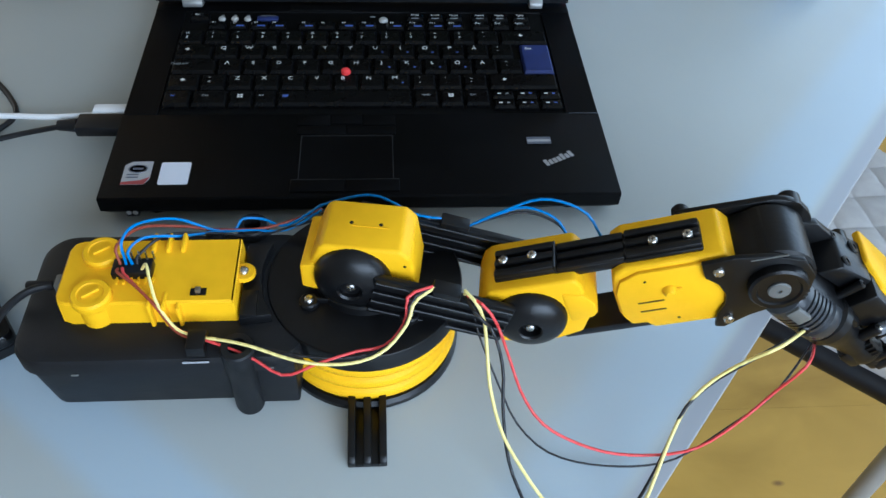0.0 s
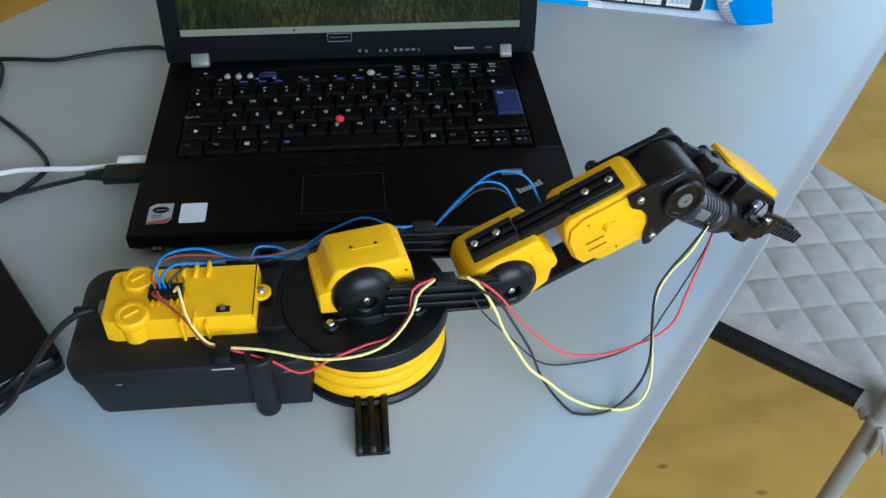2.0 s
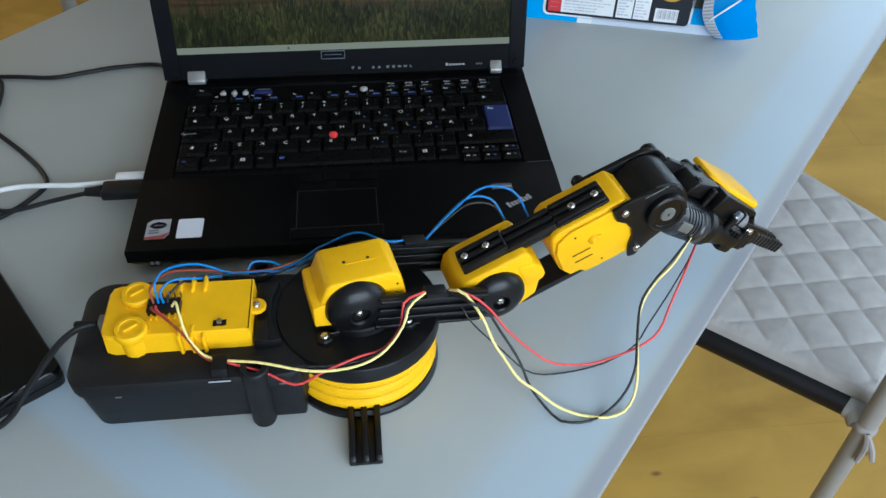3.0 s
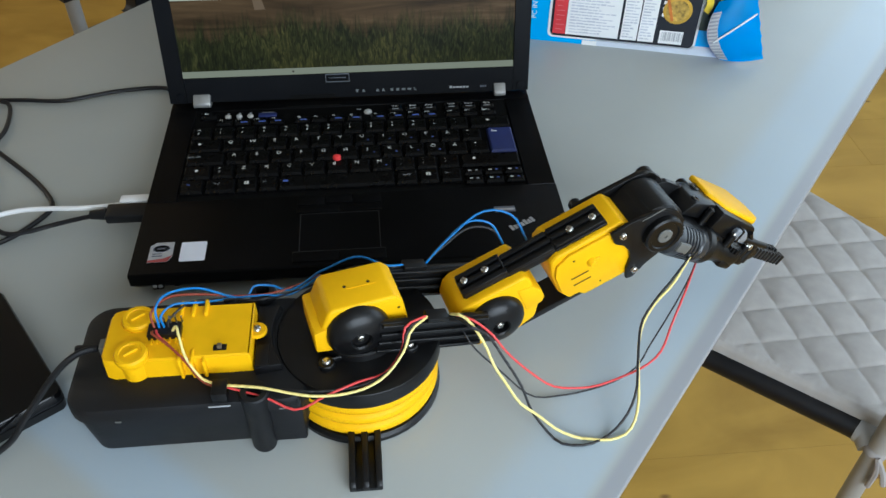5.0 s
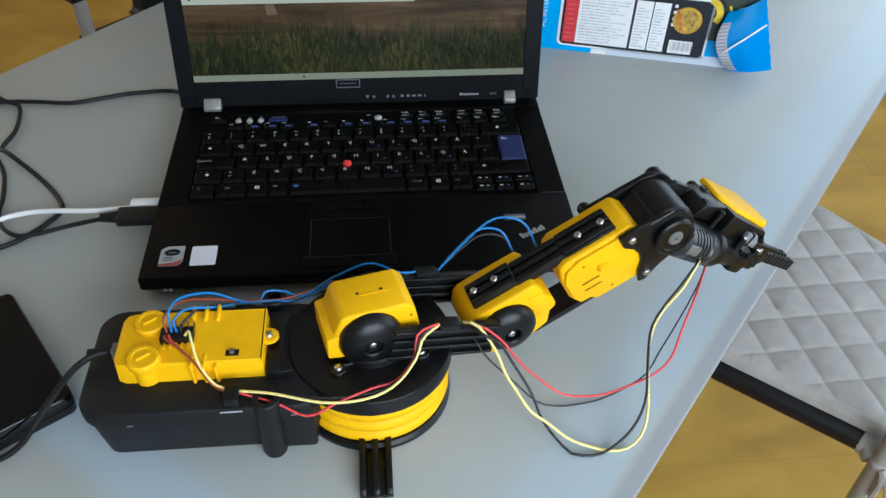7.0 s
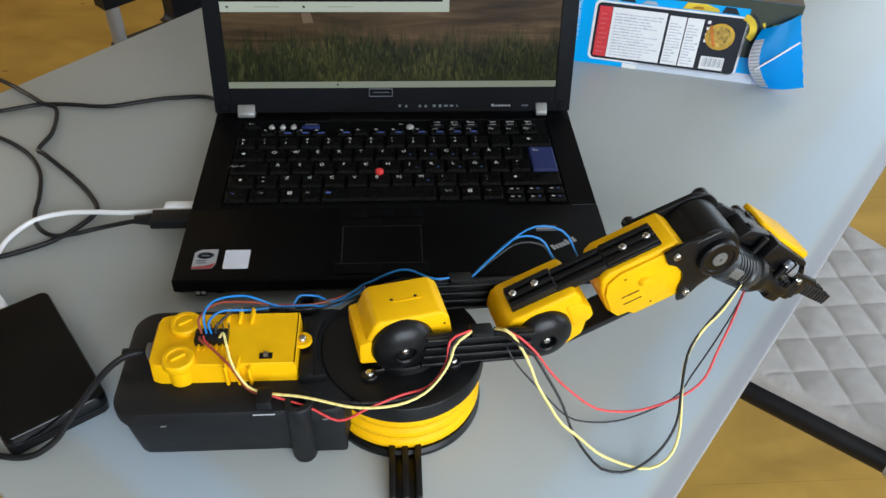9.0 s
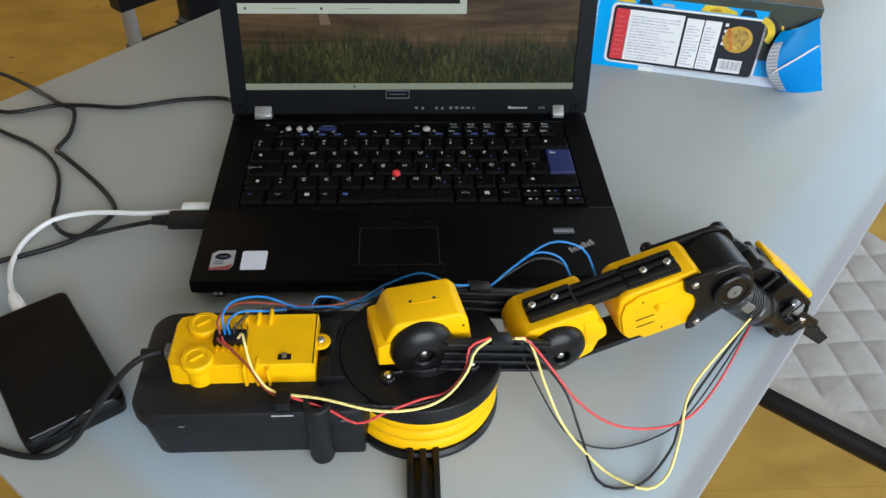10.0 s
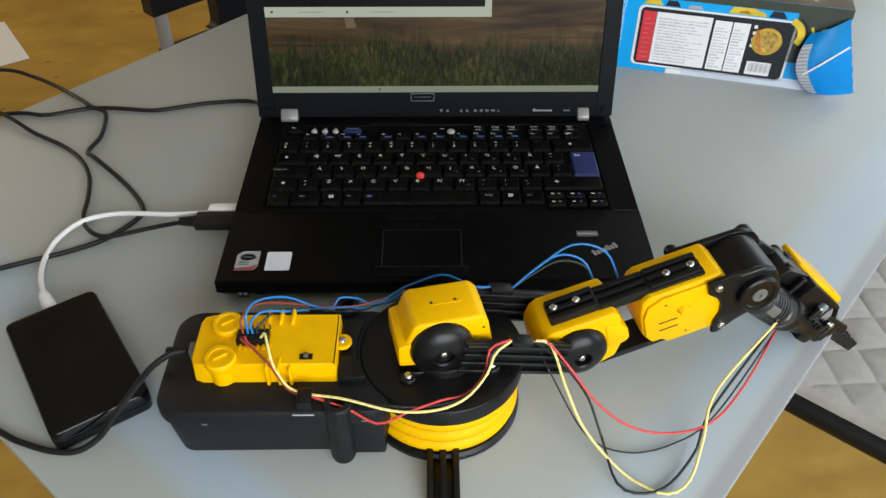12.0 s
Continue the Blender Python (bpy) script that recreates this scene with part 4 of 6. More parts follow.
def gripper():
    """Wrist disc, motor barrel, gear box with its yellow cover and two fingers."""
    body = box(0.012, 0.0620, -0.0150, 0.0180, -0.0130, 0.0080, 0.003)
    join(body, box(0.0350, 0.0900, -0.0080, 0.0150, -0.0100, 0.0060, 0.003))
    join(body, prism([(0.0250, 0.0080), (0.0300, 0.0200), (0.0500, 0.0240), (0.0560, 0.0100)], -0.0020, 0.0250, 0.002))
    g = part("gripper", body, BLACK, arm, "black gripper body with a yellow cover plate")
    part("wrist_disc", lathe([(0.0130, -0.0170), (0.0140, -0.0180), (0.0140, -0.0222), (0.0128, -0.0232), (0.0105, -0.0232), (0.0098, -0.0222)], "y", (0, 0, 0), 36), BLACK, g)
    part("disc_pin", lathe([(0.0054, -0.0212), (0.0054, -0.0228), (0.0048, -0.0234), (0.0012, -0.0234), (0.0010, -0.0224)], "y", (0, 0, 0), 28), PIN_GREY, g, "grey pin in the wrist disc")
    for i in range(3):
        part("disc_tooth", box(0.0090 + 0.0016 * i, 0.0098 + 0.0016 * i, -0.0233, -0.0222, 0.0075 - 0.002 * i, 0.0100 - 0.002 * i), MOTOR_GREY, g)
    # motor barrel along the gripper, with cooling slots
    part("motor_barrel", lathe([(0.0100, 0.0120), (0.0120, 0.0140), (0.0125, 0.0180)] + [q for i in range(6) for q in ((0.0125, 0.0185 + i * 0.0032), (0.0125, 0.0203 + i * 0.0032), (0.0114, 0.0205 + i * 0.0032), (0.0114, 0.0215 + i * 0.0032))] + [(0.0125, 0.0390), (0.0125, 0.0440), (0.0115, 0.0455)], "x", (0, -0.0125, -0.0050), 36), MOTOR_GREY, g, "slotted grey motor shell")
    # smooth panel; its pale grey paints a reflection into the colour
    part("barrel_sheen_panel", box(0.0150, 0.0260, -0.0259, -0.0220, -0.0075, 0.0000, 0.001), PIN_GREY, g)
    part("wire_outlet", lathe([(0.0030, 0.0), (0.0030, -0.0035), (0.0020, -0.0042)], "y", (0.0325, -0.0215, -0.0085), 18), BLACK, g)
    part("front_collar", drum(0.0140, 0.0450, 0.0540, "x", (0, -0.0100, -0.0045), 0.002), BLACK, g)
    # far side of the carriage with its knob
    part("far_cheek", prism([(-0.0040, -0.0110), (0.0000, 0.0100), (0.0160, 0.0200), (0.0300, 0.0200), (0.0560, 0.0140), (0.0600, -0.0060), (0.0300, -0.0130)], 0.0180, 0.0230, 0.001), BLACK, g)
    part("knob", lathe([(0.0042, 0.0180), (0.0042, 0.0280), (0.0032, 0.0295)], "y", (0.0400, 0, 0.0180), 20), BLACK, g)
    for x, y, r, z0, z1 in ((0.0340, 0.0040, 0.0034, 0.016, 0.0215), (0.0430, 0.0180, 0.0040, 0.016, 0.0235), (0.0300, 0.0200, 0.0026, 0.010, 0.0205), (0.0440, -0.0050, 0.0024, 0.005, 0.0215)):
        part("boss", lathe([(r, z0), (r, z1 - 0.0006), (r - 0.0008, z1), (r * 0.4, z1), (r * 0.35, z1 - 0.002)], "z", (x, y, 0), 18), BLACK, g)
    # gear wheels and pivots below the cover plate
    for x, y, r, z in ((0.0820, -0.0100, 0.0085, -0.0010), (0.0900, 0.0060, 0.0085, -0.0060)):
        teeth = [(x + (r if k % 4 < 2 else r - 0.0014) * math.cos(2 * math.pi * k / 72), y + (r if k % 4 < 2 else r - 0.0014) * math.sin(2 * math.pi * k / 72)) for k in range(72)]
        part("gear_wheel", prism(teeth, z, z + 0.0042, 0, "xy"), BLACK, g)
    for x, y, z in ((0.0930, -0.0125, 0.0020), (0.1030, -0.0100, 0.0030), (0.1090, -0.0060, -0.0010), (0.0700, -0.0140, 0.0080)):
        part("pivot", lathe([(0.0030, -0.006), (0.0030, 0.0035), (0.0022, 0.0042)], "z", (x, y, z), 16), BLACK, g)
        part("screw", screw_mesh(), STEEL, g, at=pose(x, y, z + 0.0042) @ Matrix.Diagonal((0.55, 0.55, 0.8, 1)))
    part("gear_case", prism([(0.0480, 0.0060), (0.0500, 0.0240), (0.0900, 0.0205), (0.0930, 0.0160), (0.0800, 0.0130), (0.0640, 0.0030)], -0.0112, 0.0200, 0.002), BLACK, g)
    # yellow cover, a chamfered plate
    yc = prism([(0.0500, 0.0290), (0.0490, 0.0060), (0.0590, -0.0060), (0.0930, -0.0090), (0.1010, -0.0030), (0.1010, 0.0130), (0.0910, 0.0290)], 0.0, 0.0045, 0.0016, "xy", 3)
    part("cover_plate", yc, YELLOW, g, "yellow chamfered cover plate", at=pose(-0.002, 0.003, 0.0238, 0, 2.5), smooth=30)
    part("clear_lens", prism([(0.0690, 0.0085), (0.0700, 0.0165), (0.0800, 0.0175), (0.0850, 0.0120), (0.0840, 0.0070)], -0.0152, -0.0100, 0.0014), LENS, g, "pale lens below the plate")
    part("lens_band", box(0.0745, 0.0765, -0.0158, -0.0100, 0.0068, 0.0178, 0.0005, 1), BLACK, g)
    # the neck that narrows from the collar to the fingers
    part("neck", lathe([(0.0134, 0.0500), (0.0130, 0.0555), (0.0108, 0.0620), (0.0092, 0.0700), (0.0090, 0.0790), (0.0100, 0.0850), (0.0092, 0.0890)], "x", (0, -0.0085, -0.0055), 28), BLACK, g, "glossy tapered neck")
    part("neck_block", box(0.0760, 0.0900, -0.0170, -0.0040, -0.0160, -0.0070, 0.0030), BLACK, g)
    part("neck_block", box(0.0960, 0.1060, -0.0120, -0.0010, -0.0125, -0.0040, 0.0025), BLACK, g)
    part("cover_stay", cord([(0.0870, -0.0120, 0.0160), (0.0960, -0.0110, 0.0090), (0.1080, -0.0090, 0.0010)], 0.0021, 8, 5), BLACK, g)
    part("screw", screw_mesh(), STEEL, g, at=pose(0.0900, -0.0140, -0.0080, 90))
    part("screw", screw_mesh(), STEEL, g, at=pose(0.0955, -0.0135, 0.0060, 90))
    for s in (-1, 1):
        y = 0.0000 + s * 0.0042
        link = prism([(0.0830, -0.0060), (0.0830, 0.0050), (0.1090, 0.0045), (0.1150, 0.0020), (0.1150, -0.0060), (0.1090, -0.0080)], y - 0.0045, y + 0.0045, 0.0012)
        part("finger_link", link, BLACK, g)
        part("pivot", lathe([(0.0046, -0.0085), (0.0046, 0.0090), (0.0034, 0.0100)], "z", (0.1040, y + s * 0.004, 0), 20), BLACK, g)
        fb = box(0.1110, 0.1520, y - 0.0024, y + 0.0024, -0.0046, 0.0034, 0.0010)
        part("finger", fb, MOTOR_GREY, g, "toothed grey finger")
        for i in range(9):
            part("finger_tooth", box(0.1160 + i * 0.0040, 0.1178 + i * 0.0040, y - 0.0030, y + 0.0030, -0.0050, 0.0038, 0.0003, 1), BLACK, g)
    part("finger_rod", drum(0.0024, 0.080, 0.112, "x", (0, -0.0120, 0.0100), 0.0006, 14), BLACK, g)
    part("finger_rod", drum(0.0030, 0.082, 0.110, "x", (0, 0.0260, 0.0120), 0.0006, 14), BLACK, g)
    return g


TURN, UPPER, FOREARM, GRIP = turntable(), upper_arm(), forearm(), gripper()

# times and joint angles in degrees: turntable, upper arm, forearm, gripper
ANGLES = [
    (0, -8.2, -12.2, 22.7, -36.3),
    (0.5, 1.7, -17.0, 21.0, -34.9),
    (1, 7.0, -13.6, 22.9, -33.5),
    (1.5, 12.2, -13.1, 23.7, -32.9),
    (2, 11.9, -12.4, 23.4, -33.1),
    (2.5, 11.4, -11.3, 23.5, -33.2),
    (3, 12.4, -12.1, 22.6, -32.8),
    (5, 14.1, -13.7, 22.1, -30.5),
    (5.5, 13.4, -13.2, 24.6, -32.4),
    (6, 14.1, -13.8, 30.2, -26.8),
    (6.5, 14.7, -14.1, 33.4, -24.9),
    (7, 13.9, -13.4, 26.6, -30.7),
    (9, 12.6, -9.9, 22.0, -33.9),
    (9.5, 12.1, -15.5, 14.5, -39.1),
    (10, 12.4, -16.3, 14.3, -39.5),
    (10.5, 12.4, -16.8, 14.8, -39.5),
    (11, 12.4, -16.5, 14.7, -39.6),
    (11.5, 12.1, -16.0, 14.8, -39.8),
    (12, 12.2, -16.1, 14.8, -39.6),
]


def angles(t):
    """The joints at any time, smooth between the rows."""
    ts = [r[0] for r in ANGLES]
    i = max(0, min(len(ts) - 2, sum(1 for q in ts if q <= t) - 1))
    p = [np.array(ANGLES[max(0, min(len(ts) - 1, i + k))]) for k in (-1, 0, 1, 2)]
    h = p[2][0] - p[1][0]
    f = (t - p[1][0]) / h
    m1 = (p[2] - p[0]) / max(1e-6, p[2][0] - p[0][0]) * h
    m2 = (p[3] - p[1]) / max(1e-6, p[3][0] - p[1][0]) * h
    out = (2 * f ** 3 - 3 * f ** 2 + 1) * p[1] + (f ** 3 - 2 * f ** 2 + f) * m1 + (3 * f ** 2 - 2 * f ** 3) * p[2] + (f ** 3 - f ** 2) * m2
    return [float(a) for a in out[1:]]


def member_poses(t):
    """The four moving members in the arm's space."""
    yaw, a, b, c = angles(t)
    turn = pose(0, 0, 0, 0, 0, yaw)
    eu, ez = SHOULDER[0] + REACH * math.cos(radians(a)), SHOULDER[1] + REACH * math.sin(radians(a))
    wu, wz = eu + FORE * math.cos(radians(b)), ez + FORE * math.sin(radians(b))
    return turn, turn @ pose(SHOULDER[0], 0, SHOULDER[1], 0, -a), turn @ pose(eu, 0, ez, 0, -b), turn @ pose(wu, 0, wz, 0, -c)


TIMES = [i * 0.25 for i in range(49)]

# ---- wires on the arm that stay put (arm's space) ----
def fixed_wire(points, mat, r=0.0011, label=""):
    return part("wire", cord([(x - BX, y - BY, z) for x, y, z in points], r, 8, 6), mat, arm, label)


fixed_wire([(0.0475, -0.0920, 0.0700), (0.0475, -0.0880, 0.0830), (0.0530, -0.0760, 0.0830), (0.0680, -0.0620, 0.0720), (0.0860, -0.0580, 0.0585), (0.0960, -0.0550, 0.0560), (0.1010, -0.0510, 0.0600), (0.1120, -0.0500, 0.0585), (0.1250, -0.0545, 0.0580), (0.1450, -0.0510, 0.0700)], W_BLUE, 0.00078, "blue wire")
fixed_wire([(0.0505, -0.0920, 0.0700), (0.0500, -0.0900, 0.0780), (0.0560, -0.0790, 0.0760), (0.0720, -0.0680, 0.0650), (0.0860, -0.0590, 0.0580), (0.1040, -0.0560, 0.0560), (0.1250, -0.0570, 0.0570), (0.1450, -0.0530, 0.0680)], W_BLUE, 0.00078, "blue wire")
fixed_wire([(0.0445, -0.0920, 0.0700), (0.0440, -0.0870, 0.0790), (0.0520, -0.0700, 0.0740), (0.0700, -0.0600, 0.0640), (0.0860, -0.0570, 0.0580), (0.1100, -0.0550, 0.0560), (0.1300, -0.0520, 0.0600), (0.1450, -0.0500, 0.0660)], W_BROWN, 0.0008, "brown wire")
fixed_wire([(0.0530, -0.0920, 0.0700), (0.0540, -0.0880, 0.0730), (0.0640, -0.0700, 0.0680), (0.0860, -0.0600, 0.0580), (0.1100, -0.0580, 0.0540), (0.1450, -0.0550, 0.0640)], W_BLACK, 0.0008, "black wire")
fixed_wire([(0.0560, -0.0955, 0.0700), (0.0590, -0.0960, 0.0740), (0.0620, -0.1050, 0.0720), (0.0660, -0.1150, 0.0660), (0.0740, -0.1230, 0.0570), (0.0830, -0.1270, 0.0550), (0.0900, -0.1285, 0.0548)], W_YELLOW, 0.00085, "pale yellow wire")
fixed_wire([(0.0440, -0.0950, 0.0700), (0.0450, -0.0990, 0.0720), (0.0540, -0.1060, 0.0700), (0.0640, -0.1150, 0.0660), (0.0740, -0.1240, 0.0560), (0.0830, -0.1285, 0.0545), (0.0900, -0.1295, 0.0542)], W_BROWN, 0.0008, "red-brown wire")
fixed_wire([(0.0460, -0.0945, 0.0700), (0.0480, -0.0990, 0.0705), (0.0570, -0.1080, 0.0680), (0.0650, -0.1150, 0.0640), (0.0740, -0.1220, 0.0550), (0.0830, -0.1260, 0.0540), (0.0900, -0.1275, 0.0535)], W_RED, 0.0008, "red wire")


# ---- wires that follow the arm: chains of short stiff pieces ----
def piece_mesh(length, r, mat):
    bm = lathe([(r * 0.55, -0.8 * r - length / 2), (r, -length / 2), (r, length / 2), (r * 0.55, length / 2 + 0.8 * r)], "x", (0, 0, 0), 8)
    me = bpy.data.meshes.new("wire_piece")
    bm.to_mesh(me)
    bm.free()
    for f in me.polygons:
        f.use_smooth = True
    me.materials.append(mat)
    return me


CHAINS = []


def spread(points, count):
    """The line through the points, cut into equal steps; and its length."""
    line = curve_points(points, 10)
    total = [0.0]
    for a, b in zip(line, line[1:]):
        total.append(total[-1] + (b - a).length)
    marks = []
    for k in range(count + 1):
        d = total[-1] * k / count
        i = max(j for j in range(len(total)) if total[j] <= d + 1e-9)
        if i >= len(line) - 1:
            marks.append(line[-1])
        else:
            marks.append(line[i].lerp(line[i + 1], (d - total[i]) / max(1e-9, total[i + 1] - total[i])))
    return marks, total[-1]


def chain(rest, start, end, mat, r, count, label, power=1.3, low=None, raised=None):
    """rest: points in the arm's space at the clip's end; low, raised: the same wire as it hangs at 0 s and at 6 s.
    start, end: the members (0 turntable to 3 gripper, None: base) that hold it."""
    shapes = [(t, *spread(p, count)) for t, p in ((12.0, rest), (0.0, low), (6.0, raised)) if p]
    me = piece_mesh(max(n for _, _, n in shapes) / count * 1.06, r, mat)
    pieces = []
    for k in range(count):
        ob = new("wire_piece", me)
        ob.parent = arm
        if k == 0:
            ob["label"] = label
        pieces.append(ob)
    CHAINS.append(({t: marks for t, marks, _ in shapes}, start, end, pieces, power))


def ease(a, b, t):
    f = max(0.0, min(1.0, (t - a) / (b - a)))
    return f * f * (3 - 2 * f)


def hang(marks, then, now, start, end, power):
    """A wire's points, carried from the members' old poses to the new ones."""
    move = []
    for held, p in ((start, marks[0]), (end, marks[-1])):
        move.append(now[held] @ (then[held].inverted() @ p) - p if held is not None else Vector((0, 0, 0)))
    n = len(marks) - 1
    return [p + (1 - k / n) ** power * move[0] + (k / n) ** power * move[1] for k, p in enumerate(marks)]


def chain_rows(shapes, start, end, power):
    n = len(shapes[12.0]) - 1
    rows = [[] for _ in range(n)]
    for t in TIMES:
        now = member_poses(t)
        share = {12.0: 1.0}
        if len(shapes) > 1:
            share = {0.0: 1 - ease(0.0, 1.4, t), 12.0: ease(8.8, 9.6, t)}
            share[6.0] = 1 - share[0.0] - share[12.0]
        pts = [Vector((0, 0, 0)) for _ in range(n + 1)]
        for key, w in share.items():
            if w > 0:
                for p, q in zip(pts, hang(shapes[key], member_poses(key), now, start, end, power)):
                    p += w * q
        for p in pts:
            p.z = max(p.z, 0.0015)
        for k in range(n):
            d = pts[k + 1] - pts[k]
            yaw, pitch = math.atan2(d.y, d.x), math.atan2(d.z, math.hypot(d.x, d.y))
            m = (pts[k] + pts[k + 1]) / 2
            rows[k].append((t, Matrix.Translation(m) @ Matrix.Rotation(yaw, 4, "Z") @ Matrix.Rotation(-pitch, 4, "Y")))
    return rows


def at_end(member, x, y, z, t=12.0):
    """A place on a member, in the arm's space, at the clip's end or at t."""
    return tuple(member_poses(t)[member] @ Vector((x, y, z)))


def arm_space(x, y, z):
    return (x - BX, y - BY, z)


CLIP = at_end(1, 0.0560, -0.0230, 0.0150)
CLIP_GO = at_end(1, 0.0640, -0.0250, 0.0160)
CLIP_IN = at_end(1, 0.0400, -0.0230, 0.0140)
OUT, OUT2, CLIP_OUT = (3, 0.0325, -0.0245, -0.0085), (3, 0.0620, -0.0100, -0.0182), (1, 0.0560, -0.0230, 0.0150)
OUTLET = at_end(*OUT)
OUTLET2 = at_end(*OUT2)


def hung(t, outlet, points):
    """A loop between the clip and an outlet as it hangs at t."""
    return [at_end(*CLIP_OUT, t), *points, at_end(*outlet, t)]


# the long loops from the upper arm to the gripper motor
chain([CLIP, CLIP_GO, arm_space(0.2404, -0.1023, 0.0580), arm_space(0.247, -0.119, 0.0440), arm_space(0.260, -0.133, 0.0200), arm_space(0.284, -0.153, 0.0025), arm_space(0.306, -0.166, 0.0020), arm_space(0.322, -0.159, 0.0060), arm_space(0.332, -0.140, 0.0200), arm_space(0.345, -0.112, 0.0350), OUTLET], 1, 3, W_YELLOW, 0.00095, 50, "pale yellow wire", 1.75,
      low=hung(0.0, OUT, [(0.0517, -0.0358, 0.0800), (0.0589, -0.0423, 0.0700), (0.0604, -0.0558, 0.0600), (0.0621, -0.0692, 0.0450), (0.0679, -0.0862, 0.0300), (0.0787, -0.1019, 0.0180), (0.0875, -0.1119, 0.0100), (0.0975, -0.1227, 0.0040), (0.1136, -0.1287, 0.0030), (0.1279, -0.1249, 0.0060), (0.1370, -0.1163, 0.0120), (0.1449, -0.1034, 0.0220), (0.1513, -0.0924, 0.0300), (0.1599, -0.0804, 0.0420), (0.1709, -0.0742, 0.0550), (0.1836, -0.0731, 0.0700), (0.1942, -0.0756, 0.0850)]),
      raised=hung(6.0, OUT, [(0.064, -0.019, 0.0800), (0.071, -0.021, 0.0720), (0.078, -0.029, 0.0620), (0.083, -0.035, 0.0500), (0.090, -0.041, 0.0400), (0.098, -0.049, 0.0300), (0.110, -0.052, 0.0200), (0.124, -0.058, 0.0100), (0.142, -0.062, 0.0040), (0.155, -0.064, 0.0030), (0.166, -0.061, 0.0060), (0.173, -0.055, 0.0130), (0.177, -0.044, 0.0220), (0.179, -0.029, 0.0320), (0.181, -0.014, 0.0430), (0.185, -0.003, 0.0530), (0.193, 0.005, 0.0650), (0.205, 0.012, 0.0780)]))
chain([CLIP, CLIP_GO, arm_space(0.249, -0.110, 0.0550), arm_space(0.267, -0.122, 0.0350), arm_space(0.288, -0.133, 0.0250), arm_space(0.314, -0.134, 0.0200), arm_space(0.341, -0.126, 0.0200), arm_space(0.366, -0.104, 0.0280), OUTLET2], 1, 3, W_RED, 0.0008, 42, "red wire", 1.75,
      low=hung(0.0, OUT2, [(0.0584, -0.0414, 0.0780), (0.0658, -0.0462, 0.0680), (0.0711, -0.0581, 0.0580), (0.0778, -0.0730, 0.0450), (0.0876, -0.0834, 0.0350), (0.1025, -0.0884, 0.0260), (0.1196, -0.0932, 0.0220), (0.1372, -0.0947, 0.0200), (0.1571, -0.0952, 0.0220), (0.1704, -0.0936, 0.0280), (0.1858, -0.0882, 0.0400), (0.2001, -0.0817, 0.0550), (0.2106, -0.0789, 0.0750)]),
      raised=hung(6.0, OUT2, [(0.069, -0.020, 0.0780), (0.082, -0.021, 0.0650), (0.093, -0.025, 0.0500), (0.106, -0.030, 0.0380), (0.121, -0.035, 0.0280), (0.135, -0.034, 0.0230), (0.151, -0.031, 0.0200), (0.167, -0.027, 0.0220), (0.186, -0.023, 0.0300), (0.198, -0.016, 0.0380), (0.207, -0.002, 0.0500), (0.219, 0.016, 0.0680)]))
chain([CLIP, arm_space(0.246, -0.100, 0.0480), arm_space(0.261, -0.116, 0.0350), arm_space(0.270, -0.132, 0.0150), arm_space(0.279, -0.161, 0.0022), arm_space(0.304, -0.163, 0.0022), arm_space(0.330, -0.139, 0.0060), arm_space(0.343, -0.117, 0.0200), OUTLET], 1, 3, W_BLACK, 0.0009, 46, "black wire", 1.75,
      low=hung(0.0, OUT, [(0.0554, -0.0460, 0.0750), (0.0636, -0.0475, 0.0650), (0.0689, -0.0594, 0.0500), (0.0689, -0.0731, 0.0350), (0.0705, -0.0903, 0.0200), (0.0751, -0.1039, 0.0100), (0.0850, -0.1218, 0.0030), (0.1074, -0.1313, 0.0030), (0.1291, -0.1191, 0.0060), (0.1416, -0.1059, 0.0150), (0.1507, -0.0933, 0.0260), (0.1592, -0.0811, 0.0420), (0.1723, -0.0736, 0.0530), (0.1866, -0.0725, 0.0700)]),
      raised=hung(6.0, OUT, [(0.069, -0.024, 0.0750), (0.080, -0.023, 0.0650), (0.089, -0.027, 0.0500), (0.101, -0.035, 0.0300), (0.108, -0.046, 0.0150), (0.119, -0.059, 0.0060), (0.127, -0.065, 0.0030), (0.142, -0.066, 0.0030), (0.158, -0.059, 0.0080), (0.169, -0.051, 0.0180), (0.175, -0.041, 0.0300), (0.178, -0.026, 0.0400), (0.183, -0.005, 0.0550), (0.193, 0.006, 0.0670), (0.203, 0.012, 0.0800)]))
chain([CLIP, arm_space(0.240, -0.102, 0.0380), arm_space(0.262, -0.128, 0.0100), arm_space(0.288, -0.136, 0.0022), arm_space(0.318, -0.130, 0.0022), arm_space(0.349, -0.113, 0.0100), OUTLET2], 1, 3, W_BLACK, 0.0006, 38, "thin black wire", 1.75,
      low=hung(0.0, OUT2, [(0.0551, -0.0292, 0.0600), (0.0598, -0.0382, 0.0450), (0.0721, -0.0574, 0.0200), (0.0793, -0.0688, 0.0100), (0.0921, -0.0810, 0.0040), (0.1091, -0.0886, 0.0030), (0.1326, -0.0921, 0.0030), (0.1529, -0.0925, 0.0060), (0.1671, -0.0897, 0.0120), (0.1839, -0.0856, 0.0300), (0.2027, -0.0793, 0.0500)]),
      raised=hung(6.0, OUT2, [(0.063, -0.005, 0.0600), (0.073, -0.015, 0.0450), (0.092, -0.021, 0.0250), (0.108, -0.027, 0.0100), (0.122, -0.027, 0.0040), (0.144, -0.025, 0.0030), (0.168, -0.019, 0.0080), (0.186, -0.012, 0.0160), (0.195, -0.004, 0.0300), (0.212, 0.013, 0.0500), (0.225, 0.028, 0.0660)]))

